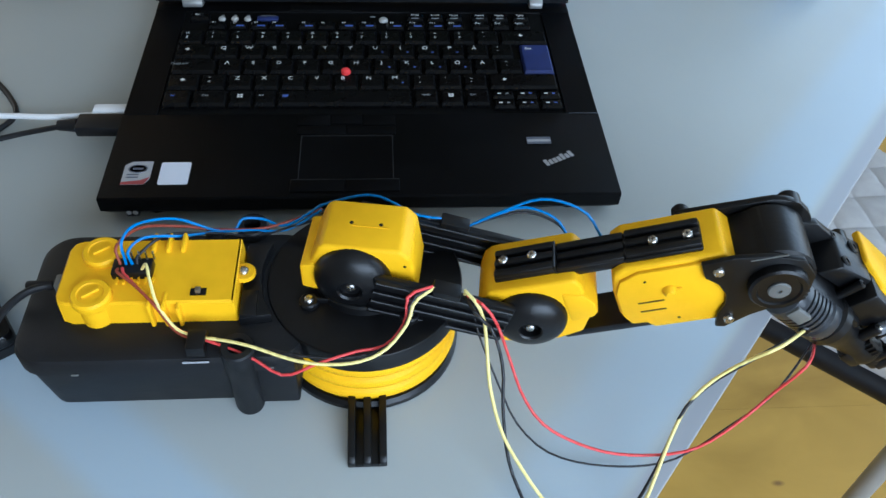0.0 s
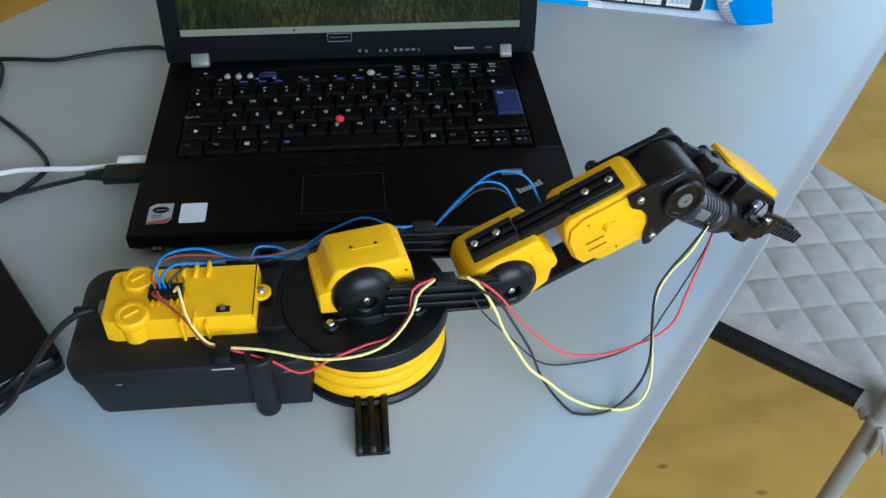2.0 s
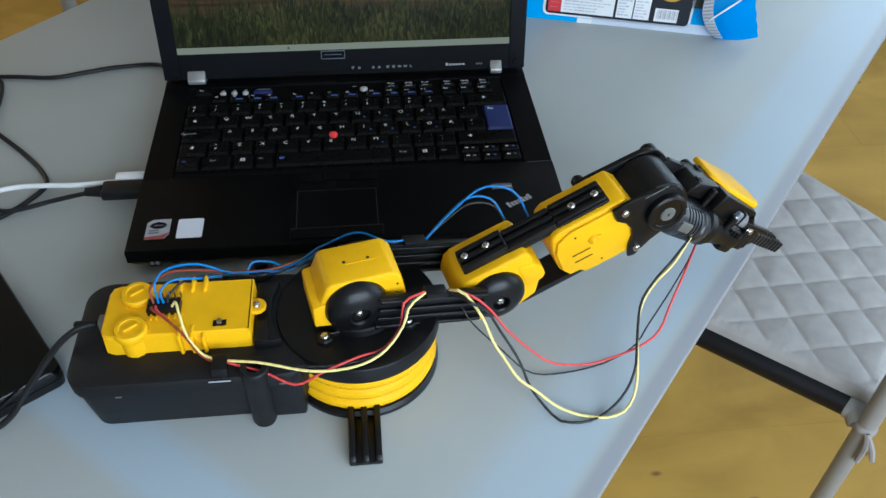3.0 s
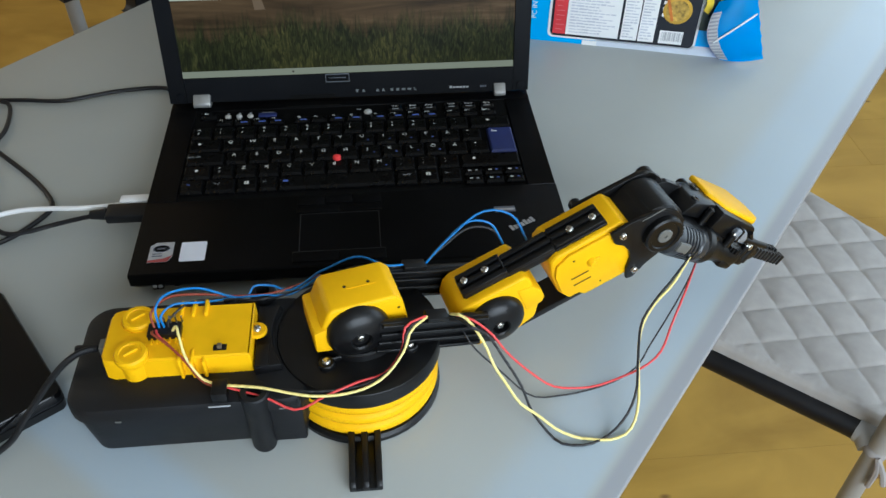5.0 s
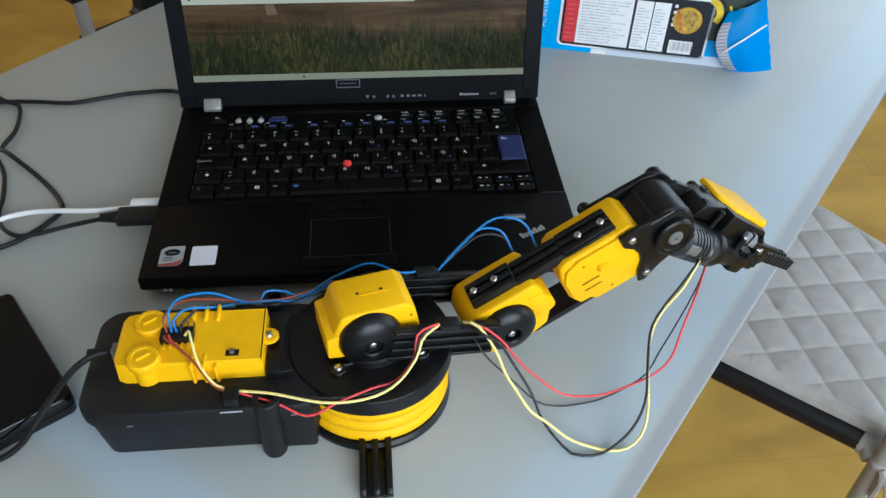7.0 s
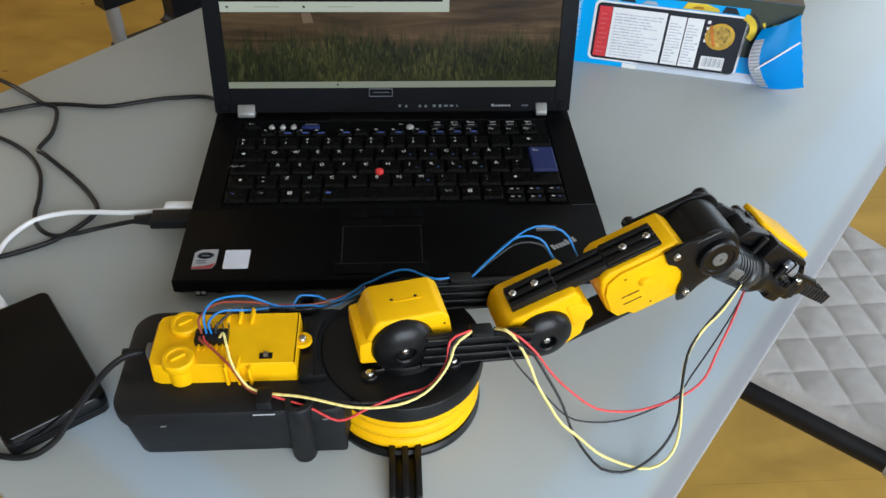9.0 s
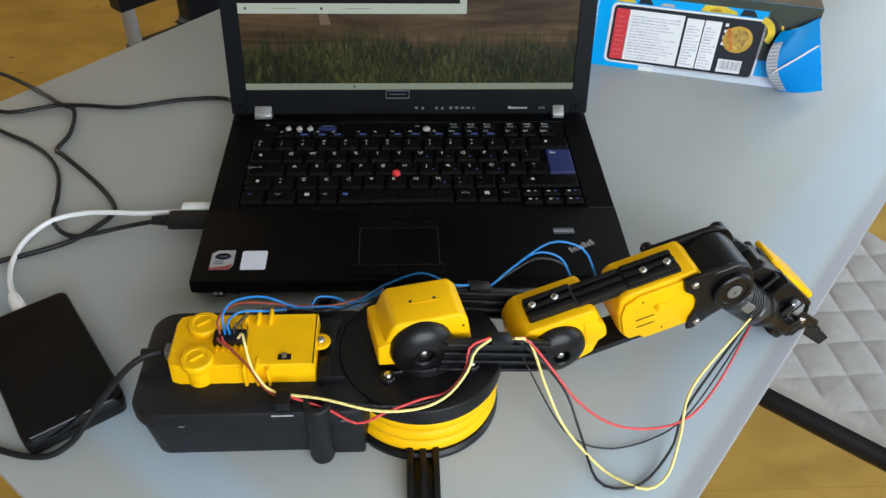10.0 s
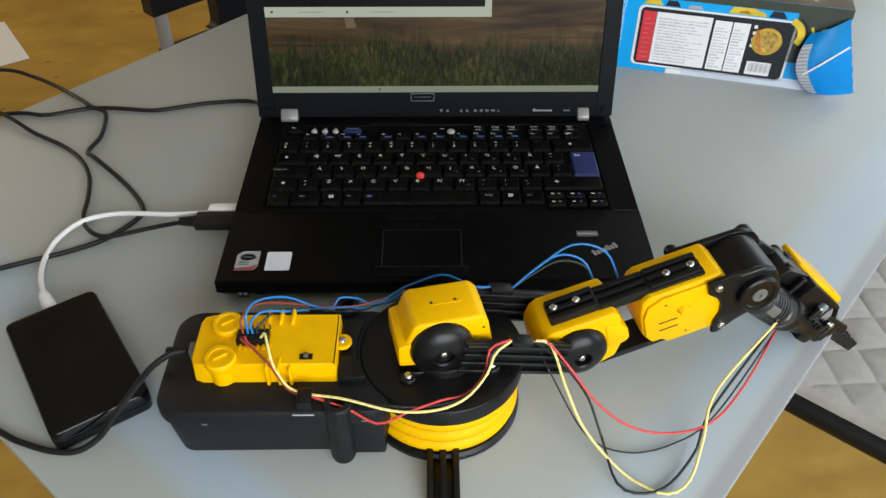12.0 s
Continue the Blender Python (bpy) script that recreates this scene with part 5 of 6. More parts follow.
# base clip to upper arm clip
chain([(-0.079, -0.0405, 0.0548), arm_space(0.1100, -0.1330, 0.0560), arm_space(0.1400, -0.1400, 0.0530), arm_space(0.1650, -0.1395, 0.0530), arm_space(0.1830, -0.1330, 0.0560), arm_space(0.1960, -0.1210, 0.0640), arm_space(0.2010, -0.1120, 0.0720), CLIP_IN], None, 1, W_YELLOW, 0.00088, 26, "pale yellow wire")
chain([(-0.079, -0.0415, 0.0542), arm_space(0.1120, -0.1360, 0.0500), arm_space(0.1300, -0.1430, 0.0450), arm_space(0.1480, -0.1400, 0.0520), arm_space(0.1680, -0.1330, 0.0540), arm_space(0.1840, -0.1280, 0.0540), arm_space(0.1950, -0.1180, 0.0620), arm_space(0.1980, -0.1100, 0.0740), (CLIP_IN[0] - 0.001, CLIP_IN[1], CLIP_IN[2] + 0.001)], None, 1, W_RED, 0.0008, 28, "red wire")
chain([(-0.079, -0.0395, 0.0538), arm_space(0.1150, -0.1320, 0.0530), arm_space(0.1450, -0.1370, 0.0530), arm_space(0.1700, -0.1350, 0.0530), arm_space(0.1860, -0.1290, 0.0560), arm_space(0.1960, -0.1190, 0.0640), arm_space(0.1995, -0.1110, 0.0730), (CLIP_IN[0], CLIP_IN[1] + 0.001, CLIP_IN[2])], None, 1, W_BLACK, 0.0008, 22, "black wire")
# blue pair along the far side
BACK_CLIP = at_end(1, 0.0400, 0.0262, 0.0140)
for k, mat in enumerate((W_BLUE, W_BLACK)):
    chain([arm_space(0.1450, -0.0510 - 0.003 * k, 0.0700 - 0.004 * k), arm_space(0.1700, -0.0470 - 0.003 * k, 0.0770 - 0.006 * k), (BACK_CLIP[0] - 0.012, BACK_CLIP[1] - 0.001, BACK_CLIP[2] + 0.002 - 0.003 * k), BACK_CLIP], None, 1, mat, 0.00075, 12, "blue wire" if k == 0 else "black wire")
for k, (rise, mat, out) in enumerate(((0.028, W_BLUE, 0.0), (0.020, W_BLUE, -0.016), (0.016, W_BLACK, -0.014))):
    def loop(h, t):
        a, b = Vector(at_end(1, 0.0560, 0.0262, 0.0140, t)), Vector(at_end(2, 0.0430, 0.0170, 0.0150, t)) + Vector((out, 0.002 * k, -0.004 * k))
        return [tuple(a), tuple(a.lerp(b, 0.25) + Vector((0, 0.004, h * 0.55))), tuple(a.lerp(b, 0.55) + Vector((0, 0.008, h))), tuple(a.lerp(b, 0.85) + Vector((0, 0.006, h * 0.75))), tuple(b)]

    chain(loop(rise, 12.0), 1, 2, mat, 0.00075, 16, "blue wire" if mat is W_BLUE else "black wire", low=loop(rise * 0.62, 0.0), raised=loop(rise, 6.0))


# ---- things on the table ----
def cable(name, points, r, mat, label, category="cable"):
    return tagged(part(name, cord(points, r, 10, 8), mat), label, category)


def cables():
    cable("power_cable", [(0.006, 0.2450, 0.012), (-0.0190, 0.2940, 0.0032), (-0.0610, 0.2950, 0.0026), (-0.0890, 0.2880, 0.0026), (-0.1200, 0.2800, 0.0026), (-0.1560, 0.2840, 0.0026), (-0.1840, 0.2850, 0.0026), (-0.2020, 0.2800, 0.0026), (-0.2280, 0.2720, 0.0026), (-0.2720, 0.2740, 0.0026), (-0.40, 0.235, 0.0026)], 0.0021, CABLE_BLACK, "black power cable running across the glass table")
    cable("charger_cable", [(-0.40, 0.385, -0.02), (-0.3090, 0.3630, 0.0036), (-0.2660, 0.3480, 0.0030), (-0.2270, 0.3220, 0.0030), (-0.2000, 0.2960, 0.0066), (-0.1810, 0.2790, 0.0074), (-0.1690, 0.2750, 0.0050), (-0.1640, 0.2620, 0.0026), (-0.1600, 0.2320, 0.0026), (-0.1640, 0.2060, 0.0028), (-0.1520, 0.1910, 0.0066), (-0.1190, 0.1600, 0.0026), (-0.0970, 0.1330, 0.0026), (-0.0880, 0.1130, 0.0026), (-0.0970, 0.0940, 0.0026), (-0.1130, 0.0760, 0.0026), (-0.1360, 0.0630, 0.0026), (-0.1600, 0.0530, 0.0026), (-0.1840, 0.0430, 0.0026), (-0.26, 0.012, 0.0026)], 0.0021, CABLE_BLACK, "black cable lying in a loose bend on the table")
    plug = tagged(empty("usb_cable", pose(0, 0, 0)), "black data cable plugged into the laptop's side", "cable")
    part("cord", cord([(-0.40, 0.36, 0.0026), (-0.2710, 0.2700, 0.0072), (-0.2270, 0.2390, 0.0030), (-0.1920, 0.2170, 0.0026), (-0.1680, 0.1950, 0.0026), (-0.1510, 0.1670, 0.0026), (-0.1420, 0.1350, 0.0026), (-0.1380, 0.1100, 0.0030), (-0.1270, 0.0880, 0.0066), (-0.1120, 0.0770, 0.0070), (-0.0960, 0.0790, 0.0070), (-0.0760, 0.0850, 0.0080), (-0.0570, 0.0870, 0.0110), (-0.0440, 0.0865, 0.0140)], 0.0020, 10), CABLE_BLACK, plug)
    part("plug", box(-0.034, 0.001, 0.0775, 0.0945, 0.0110, 0.0195, 0.002), CABLE_BLACK, plug, "black moulded plug")
    part("strain_relief", lathe([(0.0050, 0.0), (0.0042, -0.006), (0.0036, -0.013)], "x", (-0.034, 0.0860, 0.0150), 16), CABLE_BLACK, plug)
    white = tagged(empty("white_cable", pose(0, 0, 0)), "white data cable between the laptop and the drive", "cable")
    part("cord", cord([(-0.012, 0.1010, 0.0140), (-0.0380, 0.0990, 0.0130), (-0.0600, 0.0985, 0.0125), (-0.0830, 0.1030, 0.0100), (-0.1100, 0.1050, 0.0078), (-0.1330, 0.0960, 0.0076), (-0.1480, 0.0760, 0.0050), (-0.1505, 0.0500, 0.0040), (-0.1430, 0.0250, 0.0070), (-0.1320, 0.0040, 0.0100)], 0.0021, 10), CABLE_WHITE, white)
    part("plug", box(-0.026, 0.001, 0.0965, 0.1060, 0.0110, 0.0190, 0.002), CABLE_WHITE, white, "white moulded plug")
    part("drive_plug", lathe([(0.0030, 0.014), (0.0046, 0.008), (0.0052, 0.0), (0.0050, -0.012)], "y", (0, 0, 0), 14), CABLE_WHITE, white, at=pose(-0.1262, -0.0045, 0.0100, 0, 0, 34.5))
    arm_cable = tagged(empty("arm_data_cable", pose(0, 0, 0)), "black cable from the arm's base, lying over the drive's corner", "cable")
    part("cord", cord([(0.0050, -0.0930, 0.0555), (-0.0040, -0.0970, 0.0560), (-0.0140, -0.1020, 0.0510), (-0.0240, -0.1070, 0.0410), (-0.0320, -0.1120, 0.0320), (-0.0410, -0.1180, 0.0220), (-0.0510, -0.1250, 0.0100), (-0.0650, -0.1310, 0.0032), (-0.0810, -0.1310, 0.0026), (-0.1010, -0.1250, 0.0026), (-0.1220, -0.1150, 0.0026), (-0.20, -0.070, 0.0026)], 0.0021, 10), CABLE_BLACK, arm_cable)
    part("plug", box(-0.0070, 0.0075, -0.0952, -0.0905, 0.0530, 0.0578, 0.0018), CABLE_BLACK, arm_cable)


def drive():
    d = tagged(empty("hard_drive", pose(-0.0855, -0.0640, 0, 0, 0, -55.5)), "flat glossy black portable hard drive on the table", "hard drive")
    part("case", loft(round_rect(-0.0600, 0.0600, -0.0325, 0.0325, 0.006, 4), [(0.0, 0.0025), (0.0015, 0.0006), (0.0085, 0.0), (0.0088, 0.0008)]), BLACK, d)
    part("seam", loft(round_rect(-0.0596, 0.0596, -0.0321, 0.0321, 0.006, 4), [(0.0086, 0.0006), (0.0098, 0.0006)]), MOTOR_GREY, d)
    part("glossy_top", loft(round_rect(-0.0600, 0.0600, -0.0325, 0.0325, 0.006, 4), [(0.0098, 0.0005), (0.0105, 0.0), (0.0160, 0.0), (0.0175, 0.0010), (0.0180, 0.0030)]), GLOSS_BLACK, d, "glossy black top shell")


def kit_box():
    """An opened carton; local x along its front, z up, the front face at y = 0."""
    a = math.degrees(math.atan2(-0.056, 0.2))
    b = tagged(empty("kit_box", pose(0.330, 0.3844, 0, 0, 0, a)), "blue printed carton of the arm kit, torn open at one end", "box")
    H, D, L = 0.093, 0.26, 0.264
    part("front_panel", box(0.0, L, 0.0, 0.0015, 0.0, H), BOX_BLUE, b)
    part("top_panel", box(0.0, L, 0.0, D, H - 0.0015, H), BOX_BROWN, b, "brown printed top")
    part("back_panel", box(0.0, L, D - 0.0015, D, 0.0, H - 0.0016), BOX_BLUE, b)
    part("end_panel", box(0.0, 0.0015, 0.0016, D - 0.0016, 0.0, H - 0.0016), BOX_BLUE, b)
    part("bottom_panel", box(0.0016, L, 0.0016, D - 0.0016, 0.0, 0.0015), BOX_BLUE, b)
    part("top_trim", box(0.0, L, -0.0006, -0.0002, H - 0.0090, H + 0.0002), BOX_GREEN, b)
    F = -0.0003

    def printed(name, x0, x1, z0, z1, mat, k=1, label=""):
        return part(name, box(x0, x1, F - 0.0003 * k, F - 0.0003 * (k - 1), z0, z1), mat, b, label)

    printed("pale_foot_band", 0.110, 0.245, 0.0, 0.0110, BOX_LIGHT)
    printed("white_foot_mark", 0.0950, 0.1110, 0.0, 0.0055, BOX_WHITE, 2)
    lx0, lx1, lz0, lz1 = 0.0560, 0.2160, 0.0060, 0.0750
    def rounded(x0, x1, z0, z1, r):
        return [(x, z) for x, z, _, _ in round_rect(x0, x1, z0, z1, r, 4)]

    part("label_border", prism(rounded(lx0, lx1, lz0, lz1, 0.006), F - 0.0003, F), BOX_WHITE, b, "white border of the printed label")
    part("label_ground", prism(rounded(lx0 + 0.0028, lx1 - 0.0024, lz0 + 0.0022, lz1 - 0.0022, 0.005), F - 0.0006, F - 0.0003), BOX_DARK, b, "dark printed label")
    printed("red_panel", lx0 + 0.0055, lx0 + 0.0192, lz0 + 0.0050, lz1 - 0.0060, BOX_RED, 3)
    printed("text_panel", lx0 + 0.0196, lx0 + 0.0767, lz0 + 0.0050, lz1 - 0.0060, BOX_WHITE, 3)
    printed("text_panel", lx0 + 0.0794, lx0 + 0.0968, lz0 + 0.0050, lz1 - 0.0080, BOX_WHITE, 3)
    printed("text_panel", lx0 + 0.0981, lx0 + 0.1150, lz0 + 0.0050, lz1 - 0.0080, BOX_WHITE, 3)
    rnd = random.Random(4)
    for x0, x1, n in ((lx0 + 0.0228, lx0 + 0.0744, 15), (lx0 + 0.0808, lx0 + 0.0954, 14), (lx0 + 0.0995, lx0 + 0.1137, 14)):
        for i in range(n):
            z, x = lz0 + 0.0080 + i * 0.0034, x0
            end = x0 + (x1 - x0) * rnd.uniform(0.55, 1.0)
            while x < end - 0.002:
                w = min(end - x, rnd.uniform(0.003, 0.009))
                printed("text_bar", x, x + w, z, z + rnd.choice((0.0009, 0.0012, 0.0016)), PRINT_PALE, 4)
                x += w + 0.0009
    for i in range(9):
        z = lz0 + 0.0100 + i * 0.0055
        printed("text_bar", lx0 + 0.0080, lx0 + 0.0080 + rnd.uniform(0.005, 0.009), z, z + 0.0007, BOX_ROSE, 4)
    for i in range(4):
        printed("icon_mark", lx0 + 0.1187, lx0 + 0.1219, lz1 - 0.012 - i * 0.007, lz1 - 0.0085 - i * 0.007, BOX_WHITE, 3)
    part("round_emblem", lathe([(0.0150, -0.0016), (0.0150, -0.0009)], "y", (lx0 + 0.1342, 0, lz0 + 0.0440), 36), BOX_GOLD, b, "round golden emblem")
    part("emblem_ring", lathe([(0.0120, -0.0019), (0.0120, -0.0016)], "y", (lx0 + 0.1342, 0, lz0 + 0.0440), 32), BOX_BRONZE, b)
    part("emblem_band", box(-0.0125, 0.0125, -0.0022, -0.0019, -0.0015, 0.0015, m=None), BOX_ORANGE, b, at=pose(lx0 + 0.1265, 0, lz0 + 0.0440, 0, 72, 0))
    printed("barcode_ground", lx0 + 0.1205, lx0 + 0.1452, lz0 + 0.0050, lz0 + 0.0200, BOX_WHITE, 3)
    for i in range(14):
        w = (0.0005, 0.0009, 0.0013)[(i * 7) % 3]
        printed("barcode_bar", lx0 + 0.1228 + i * 0.0016, lx0 + 0.1228 + i * 0.0016 + w, lz0 + 0.0085, lz0 + 0.0185, PRINT_GREY, 4)
    # printed picture of yellow and black mechanics beside and above the label
    part("picture_ground", prism([(0.2140, 0.0300), (0.2140, 0.0840), (0.2630, 0.0840), (0.2630, 0.0600), (0.2400, 0.0300)], F - 0.0003, F), BOX_GREEN, b)

    def bow(cx, cz, r0, r1, a0, a1):
        turns = [radians(a0 + (a1 - a0) * k / 10) for k in range(11)]
        return [(cx + r1 * math.cos(w), cz + r1 * math.sin(w)) for w in turns] + [(cx + r0 * math.cos(w), cz + r0 * math.sin(w)) for w in turns[::-1]]

    for shape, mat in ((bow(0.206, 0.060, 0.012, 0.019, -35, 75), BOX_YELLOW), (bow(0.206, 0.060, 0.0205, 0.0225, -40, 60), BOX_DARK), (bow(0.208, 0.058, 0.024, 0.0265, -35, 30), BOX_YELLOW),
                       ([(0.236, 0.062), (0.240, 0.070), (0.248, 0.072), (0.252, 0.066), (0.245, 0.064)], BOX_YELLOW), ([(0.240, 0.050), (0.254, 0.056), (0.256, 0.051), (0.243, 0.045)], BOX_DARK),
                       ([(0.146, 0.0764), (0.150, 0.0835), (0.170, 0.0838), (0.182, 0.0800), (0.184, 0.0764)], BOX_YELLOW), ([(0.155, 0.0775), (0.158, 0.0805), (0.166, 0.0805), (0.168, 0.0775)], BOX_ORANGE),
                       ([(0.186, 0.0764), (0.189, 0.0832), (0.199, 0.0832), (0.204, 0.0764)], BOX_DARK), ([(0.060, 0.0765), (0.064, 0.0825), (0.076, 0.0820), (0.080, 0.0765)], BOX_YELLOW),
                       ([(0.082, 0.0765), (0.085, 0.0825), (0.094, 0.0825), (0.098, 0.0765)], BOX_DARK), ([(0.104, 0.0765), (0.108, 0.0800), (0.118, 0.0800), (0.121, 0.0765)], PRINT_GREY)):
        part("picture_patch", prism(shape, F - 0.0007, F - 0.0003), mat, b)
    # the lid print: pale lines on weathered brown
    for i in range(5):
        part("lid_print", box(0.196 + i * 0.0075, 0.2005 + i * 0.0075, 0.012 + 0.003 * (i % 2), 0.026, H, H + 0.0004), BOX_YELLOW if i % 2 else PRINT_GREY, b)
    lettering("title", "PC INTERFACE", 0.0080, BOX_WHITE, b, pose(0.0400, F - 0.0004, 0.0520, 90, 0, 0) @ pose(0, 0, 0, 0, 0, 90))
    # the torn flap, bent down to the table in two faces
    def sheet(name, along, across, mat, lift=0.0, parent=b, label=""):
        """A patch of the bent flap between shares of its width and of its drop."""
        bm, rows, n = bmesh.new(), [], 12
        for i in range(n + 1):
            f = along[0] + (along[1] - along[0]) * i / n
            row = []
            for k in range(5):
                s = across[0] + (across[1] - across[0]) * k / 4
                left = Vector((0.2290 - 0.0100 * math.sin(math.pi * f) + 0.0160 * f * f, -0.004 - 0.012 * math.sin(math.pi * f * 0.9), 0.0640 * (1 - f) + 0.0015))
                right = Vector((0.2620 + 0.0270 * f + 0.0006 * math.sin(40 * f), -0.002 - 0.002 * f, 0.0790 * (1 - f) + 0.0060))
                p = left.lerp(right, s)
                p.y -= 0.005 * math.sin(math.pi * s) + lift
                row.append(bm.verts.new(p))
            rows.append(row)
        for p, q in zip(rows, rows[1:]):
            for k in range(4):
                bm.faces.new((p[k], q[k], q[k + 1], p[k + 1]))
        bmesh.ops.solidify(bm, geom=bm.faces[:], thickness=0.0012 if lift == 0 else 0.0003)
        bmesh.ops.recalc_face_normals(bm, faces=bm.faces[:])
        return part(name, bm, mat, parent, label, smooth=60)

    flap = sheet("torn_flap", (0.0, 1.0), (0.0, 1.0), BOX_BLUE, label="bright blue torn end flap")
    sheet("flap_rim", (0.16, 0.97), (0.0, 0.20), BOX_WHITE, 0.0008, flap)
    for i in range(14):
        f = 0.17 + i * 0.057
        sheet("flap_stripe", (f, f + 0.024), (0.01, 0.19), PRINT_PALE, 0.0014, flap)
    line = [Vector((0.2310, -0.0190, 0.0270)), Vector((0.2480, -0.0162, 0.0420)), Vector((0.2700, -0.0040, 0.0560))]
    part("flap_line", cord([tuple(p) for p in line], 0.0010, 6, 6), BOX_WHITE, flap, "white line across the flap")


def chair(name, at, label, pad=True):
    """Seat frame, quilted pad, four tube legs; local x along the front edge, y to the back, z = 0 at the floor."""
    c = tagged(empty(name, at), label, "chair")
    S = 0.46
    part("front_rail", drum(0.0150, 0.02, 0.455, "x", (0, 0.005, S - 0.030), 0.002, 18), FRAME_BLACK, c, "black front rail")

    def back_edge(x):
        """The seat narrows: its far edge runs slantwise."""
        return 0.3584 - 0.337 * (x - 0.2829)

    part("seat_pan", prism([(0.0, 0.0), (0.47, 0.0), (0.47, back_edge(0.47) - 0.012), (0.0, back_edge(0.0) - 0.012)], S - 0.034, S - 0.020, 0.005, "xy"), FRAME_BLACK, c)
    if pad:
        bm = bmesh.new()
        nx, ny = 200, 190
        grid = []
        for j in range(ny + 1):
            row = []
            for i in range(nx + 1):
                x = 0.002 + 0.468 * i / nx
                far = back_edge(x)
                y = 0.003 + (far - 0.003) * j / ny
                dx, dy = x - 0.3172, y - 0.0338
                p, q = 15.15 * dx + 15.58 * dy, -13.52 * dx + 14.51 * dy
                puff = (abs(math.sin(math.pi * p)) * abs(math.sin(math.pi * q))) ** 0.3
                inner = min(x, 0.472 - x, y - 0.001, far + 0.002 - y)
                hem = max(0.0, min(1.0, (0.016 - inner) / 0.006))
                along = x if min(y - 0.001, far - y) <= inner + 0.003 else y
                gather = 0.5 + 0.5 * math.sin(2 * math.pi * along / 0.0085 + 3 * noise.noise(Vector((x * 30, y * 30, 2))))
                rim = max(0.0, min(1.0, inner / 0.008))
                z = S - 0.012 + rim ** 0.5 * (0.009 + (1 - hem) * 0.0056 * puff + hem * (0.0024 + 0.0007 * gather)) + 0.0008 * noise.noise(Vector((x * 60, y * 38, 0)))
                row.append(bm.verts.new((x, y, z)))
            grid.append(row)
        for j in range(ny):
            for i in range(nx):
                bm.faces.new((grid[j][i], grid[j][i + 1], grid[j + 1][i + 1], grid[j + 1][i]))
        edge = grid[0] + [r[-1] for r in grid[1:]] + grid[-1][-2::-1] + [r[0] for r in grid[-2:0:-1]]
        low = [bm.verts.new((v.co.x, v.co.y, S - 0.020)) for v in edge]
        for i in range(len(edge)):
            k = (i + 1) % len(edge)
            bm.faces.new((edge[i], low[i], low[k], edge[k]))
        part("quilted_pad", bm, FABRIC, c, "grey diamond-quilted seat pad", smooth=60)
    for x, y, top in ((0.470, -0.014, 0.90), (-0.012, -0.012, 0.66), (-0.012, 0.43, 0.90)):
        lean = 0.10 if y < 0 else 0.0
        part("leg", cord([(x + 0.012, y + 0.008, 0.0), (x, y, S), (x - 0.006, y + lean * 0.2, top)], 0.0108, 16, 6), TUBE_GREY, c, "grey painted tube")
    part("leg", cord([(0.490, 0.46, 0.0), (0.462, 0.30, S - 0.036)], 0.0108, 16, 4), TUBE_GREY, c, "grey painted tube")
    part("joint", cord([(0.446, 0.0045, S - 0.030), (0.456, 0.002, S - 0.030), (0.466, -0.008, S - 0.034)], 0.0162, 12, 4), TUBE_GREY, c)
    if pad:
        part("tie_knot", lathe([(0.009, -0.008), (0.0125, -0.004), (0.0130, 0.0), (0.0122, 0.004), (0.009, 0.008)], "z", (0.470, -0.014, S - 0.030), 18), STRAP, c, "fabric tie round the tube")
        for k, (dx, dz) in enumerate(((0.002, -0.075), (0.008, -0.062))):
            part("tie_end", cord([(0.474, -0.026, S - 0.028), (0.477 + dx, -0.030, S - 0.042), (0.476 + dx * 2, -0.028, S + dz)], 0.0032, 6, 5), STRAP, c)
    return c


cables()
drive()
kit_box()
E1 = math.degrees(math.atan2(-0.65, 0.76))
chair("padded_chair", pose(0.706 - 0.45 * 0.76, 0.034 + 0.45 * 0.65, FLOOR, 0, 0, E1), "grey tube chair with quilted grey seat pad under the table")


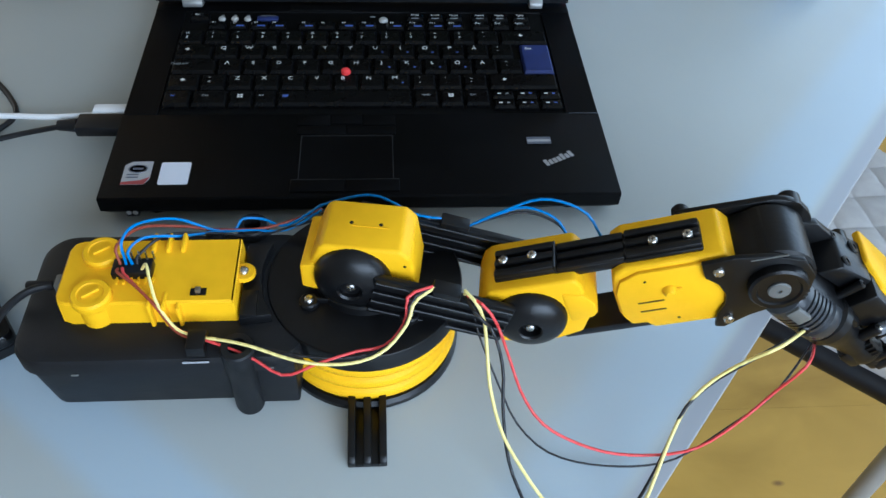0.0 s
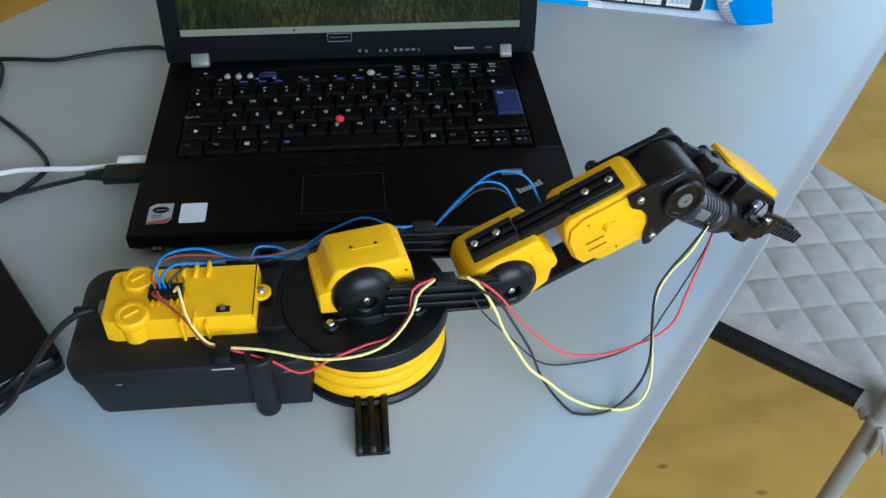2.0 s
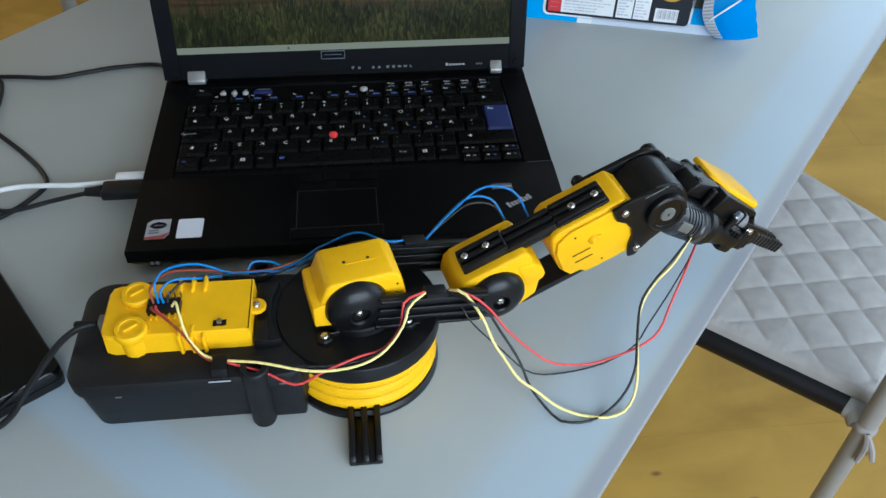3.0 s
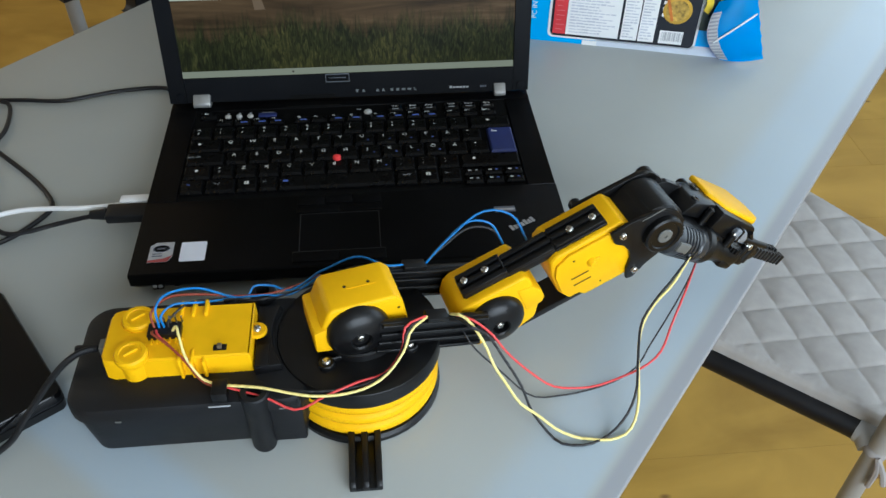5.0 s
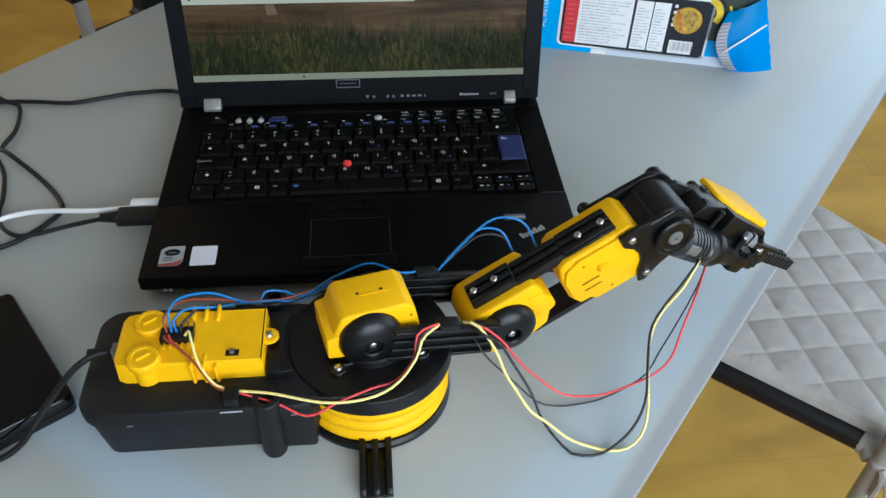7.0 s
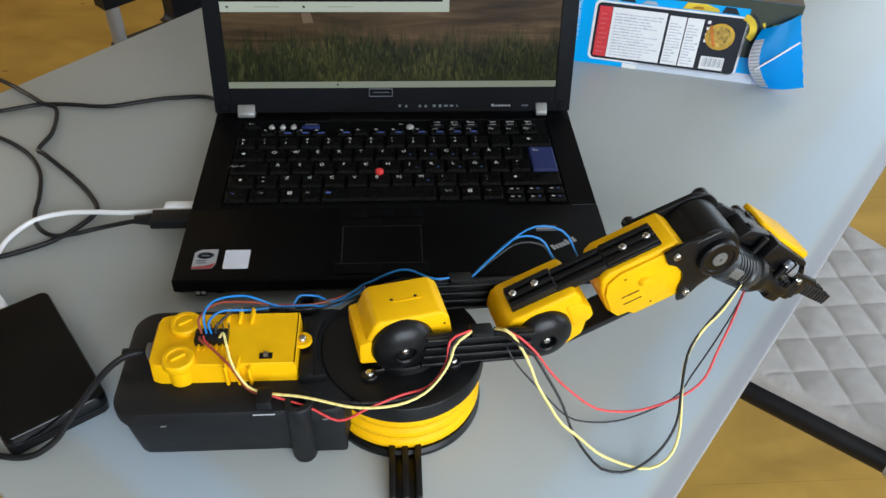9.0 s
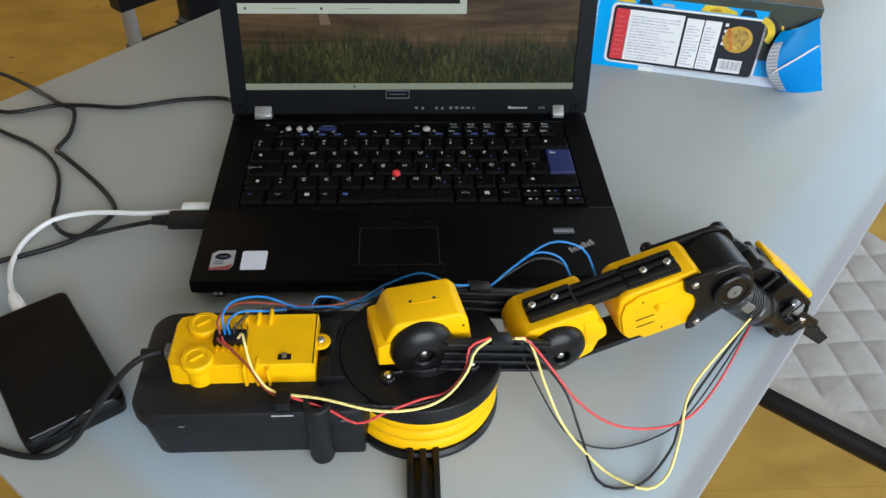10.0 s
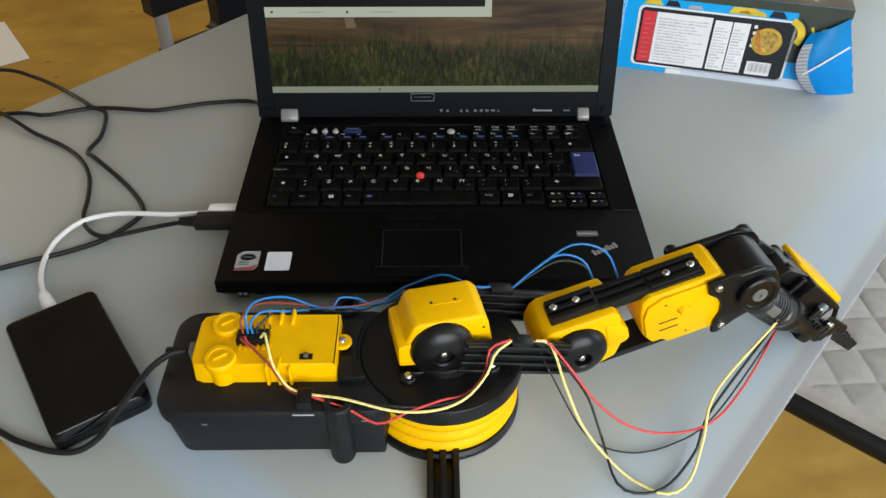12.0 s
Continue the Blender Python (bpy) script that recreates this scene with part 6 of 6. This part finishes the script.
def far_chair():
    """A second chair pushed in from beyond; local x along its back, the seat towards the table."""
    c = tagged(empty("black_chair", pose(-0.329, 0.955, FLOOR, 0, 0, 44.5)), "black chair with grey tube posts beyond the table", "chair")
    part("seat", box(-0.016, 0.456, -0.41, 0.014, 0.435, 0.464, 0.008, 3), FRAME_BLACK, c)

    def bend(x, z, a0, r=0.014):
        return [(x + r * math.cos(radians(a0 + k * 22.5)), z + r * math.sin(radians(a0 + k * 22.5))) for k in range(5)]
    low, high = 0.466, 0.534
    left = [(-0.021, high), (-0.021, 0.90), (0.461, 0.90), (0.461, high)]
    stem = [(0.345, high)] + bend(0.341, high - 0.014, 90) + bend(0.341, low + 0.014, 180) + [(0.341, low), (0.094, low)] + bend(0.094, low + 0.014, -90) + bend(0.094, high - 0.014, 0)
    part("backrest", prism(left + stem, -0.017, 0.017), FRAME_BLACK, c, "black back panel with an opening at each side")
    for x in (0.0, 0.44):
        part("post", cord([(x, 0.0, 0.0), (x, 0.0, 0.45), (x, 0.0, 0.86)], 0.0128, 18, 5), TUBE_GREY, c, "grey painted tube")
        part("leg", cord([(x, -0.38, 0.0), (x, -0.38, 0.445)], 0.0125, 14, 4), TUBE_GREY, c)


far_chair()
tagged(part("paper_sheet", box(-0.105, 0.105, -0.1485, 0.1485, 0.0, 0.0012, m=pose(-1.21, 1.84, FLOOR + 0.001, 0, 0, 35)), PAPER), "white sheet of paper lying on the floor", "paper")

# ---- floor boards ----
bw, bl = 0.19, 2.45
boards = {}
for j in range(27):
    for i in range(-1, 3):
        x, y = X0 + (i + 0.13 + (j % 2) * 0.5) * bl, Y0 + (j + 0.5) * bw
        lo, hi = max(X0, x - bl / 2), min(X1, x + bl / 2)
        if hi - lo < 0.02:
            continue
        long, m = round(hi - lo, 4), pose((lo + hi) / 2, y, FLOOR - 0.006)
        if long not in boards:
            h = long / 2 - 0.0001
            boards[long] = part("plank", box(-h, h, -bw / 2 + 0.0001, bw / 2 - 0.0001, -0.006, 0.006, 0.0003, 1), WOOD, floor, at=m)
        else:
            same("plank", boards[long].data, floor, m)


def motions():
    rows = [member_poses(t) for t in TIMES]
    for k, ob in enumerate((TURN, UPPER, FOREARM, GRIP)):
        walk(ob, [(t, r[k]) for t, r in zip(TIMES, rows)])
    for shapes, start, end, pieces, power in CHAINS:
        for ob, r in zip(pieces, chain_rows(shapes, start, end, power)):
            walk(ob, r)


motions()
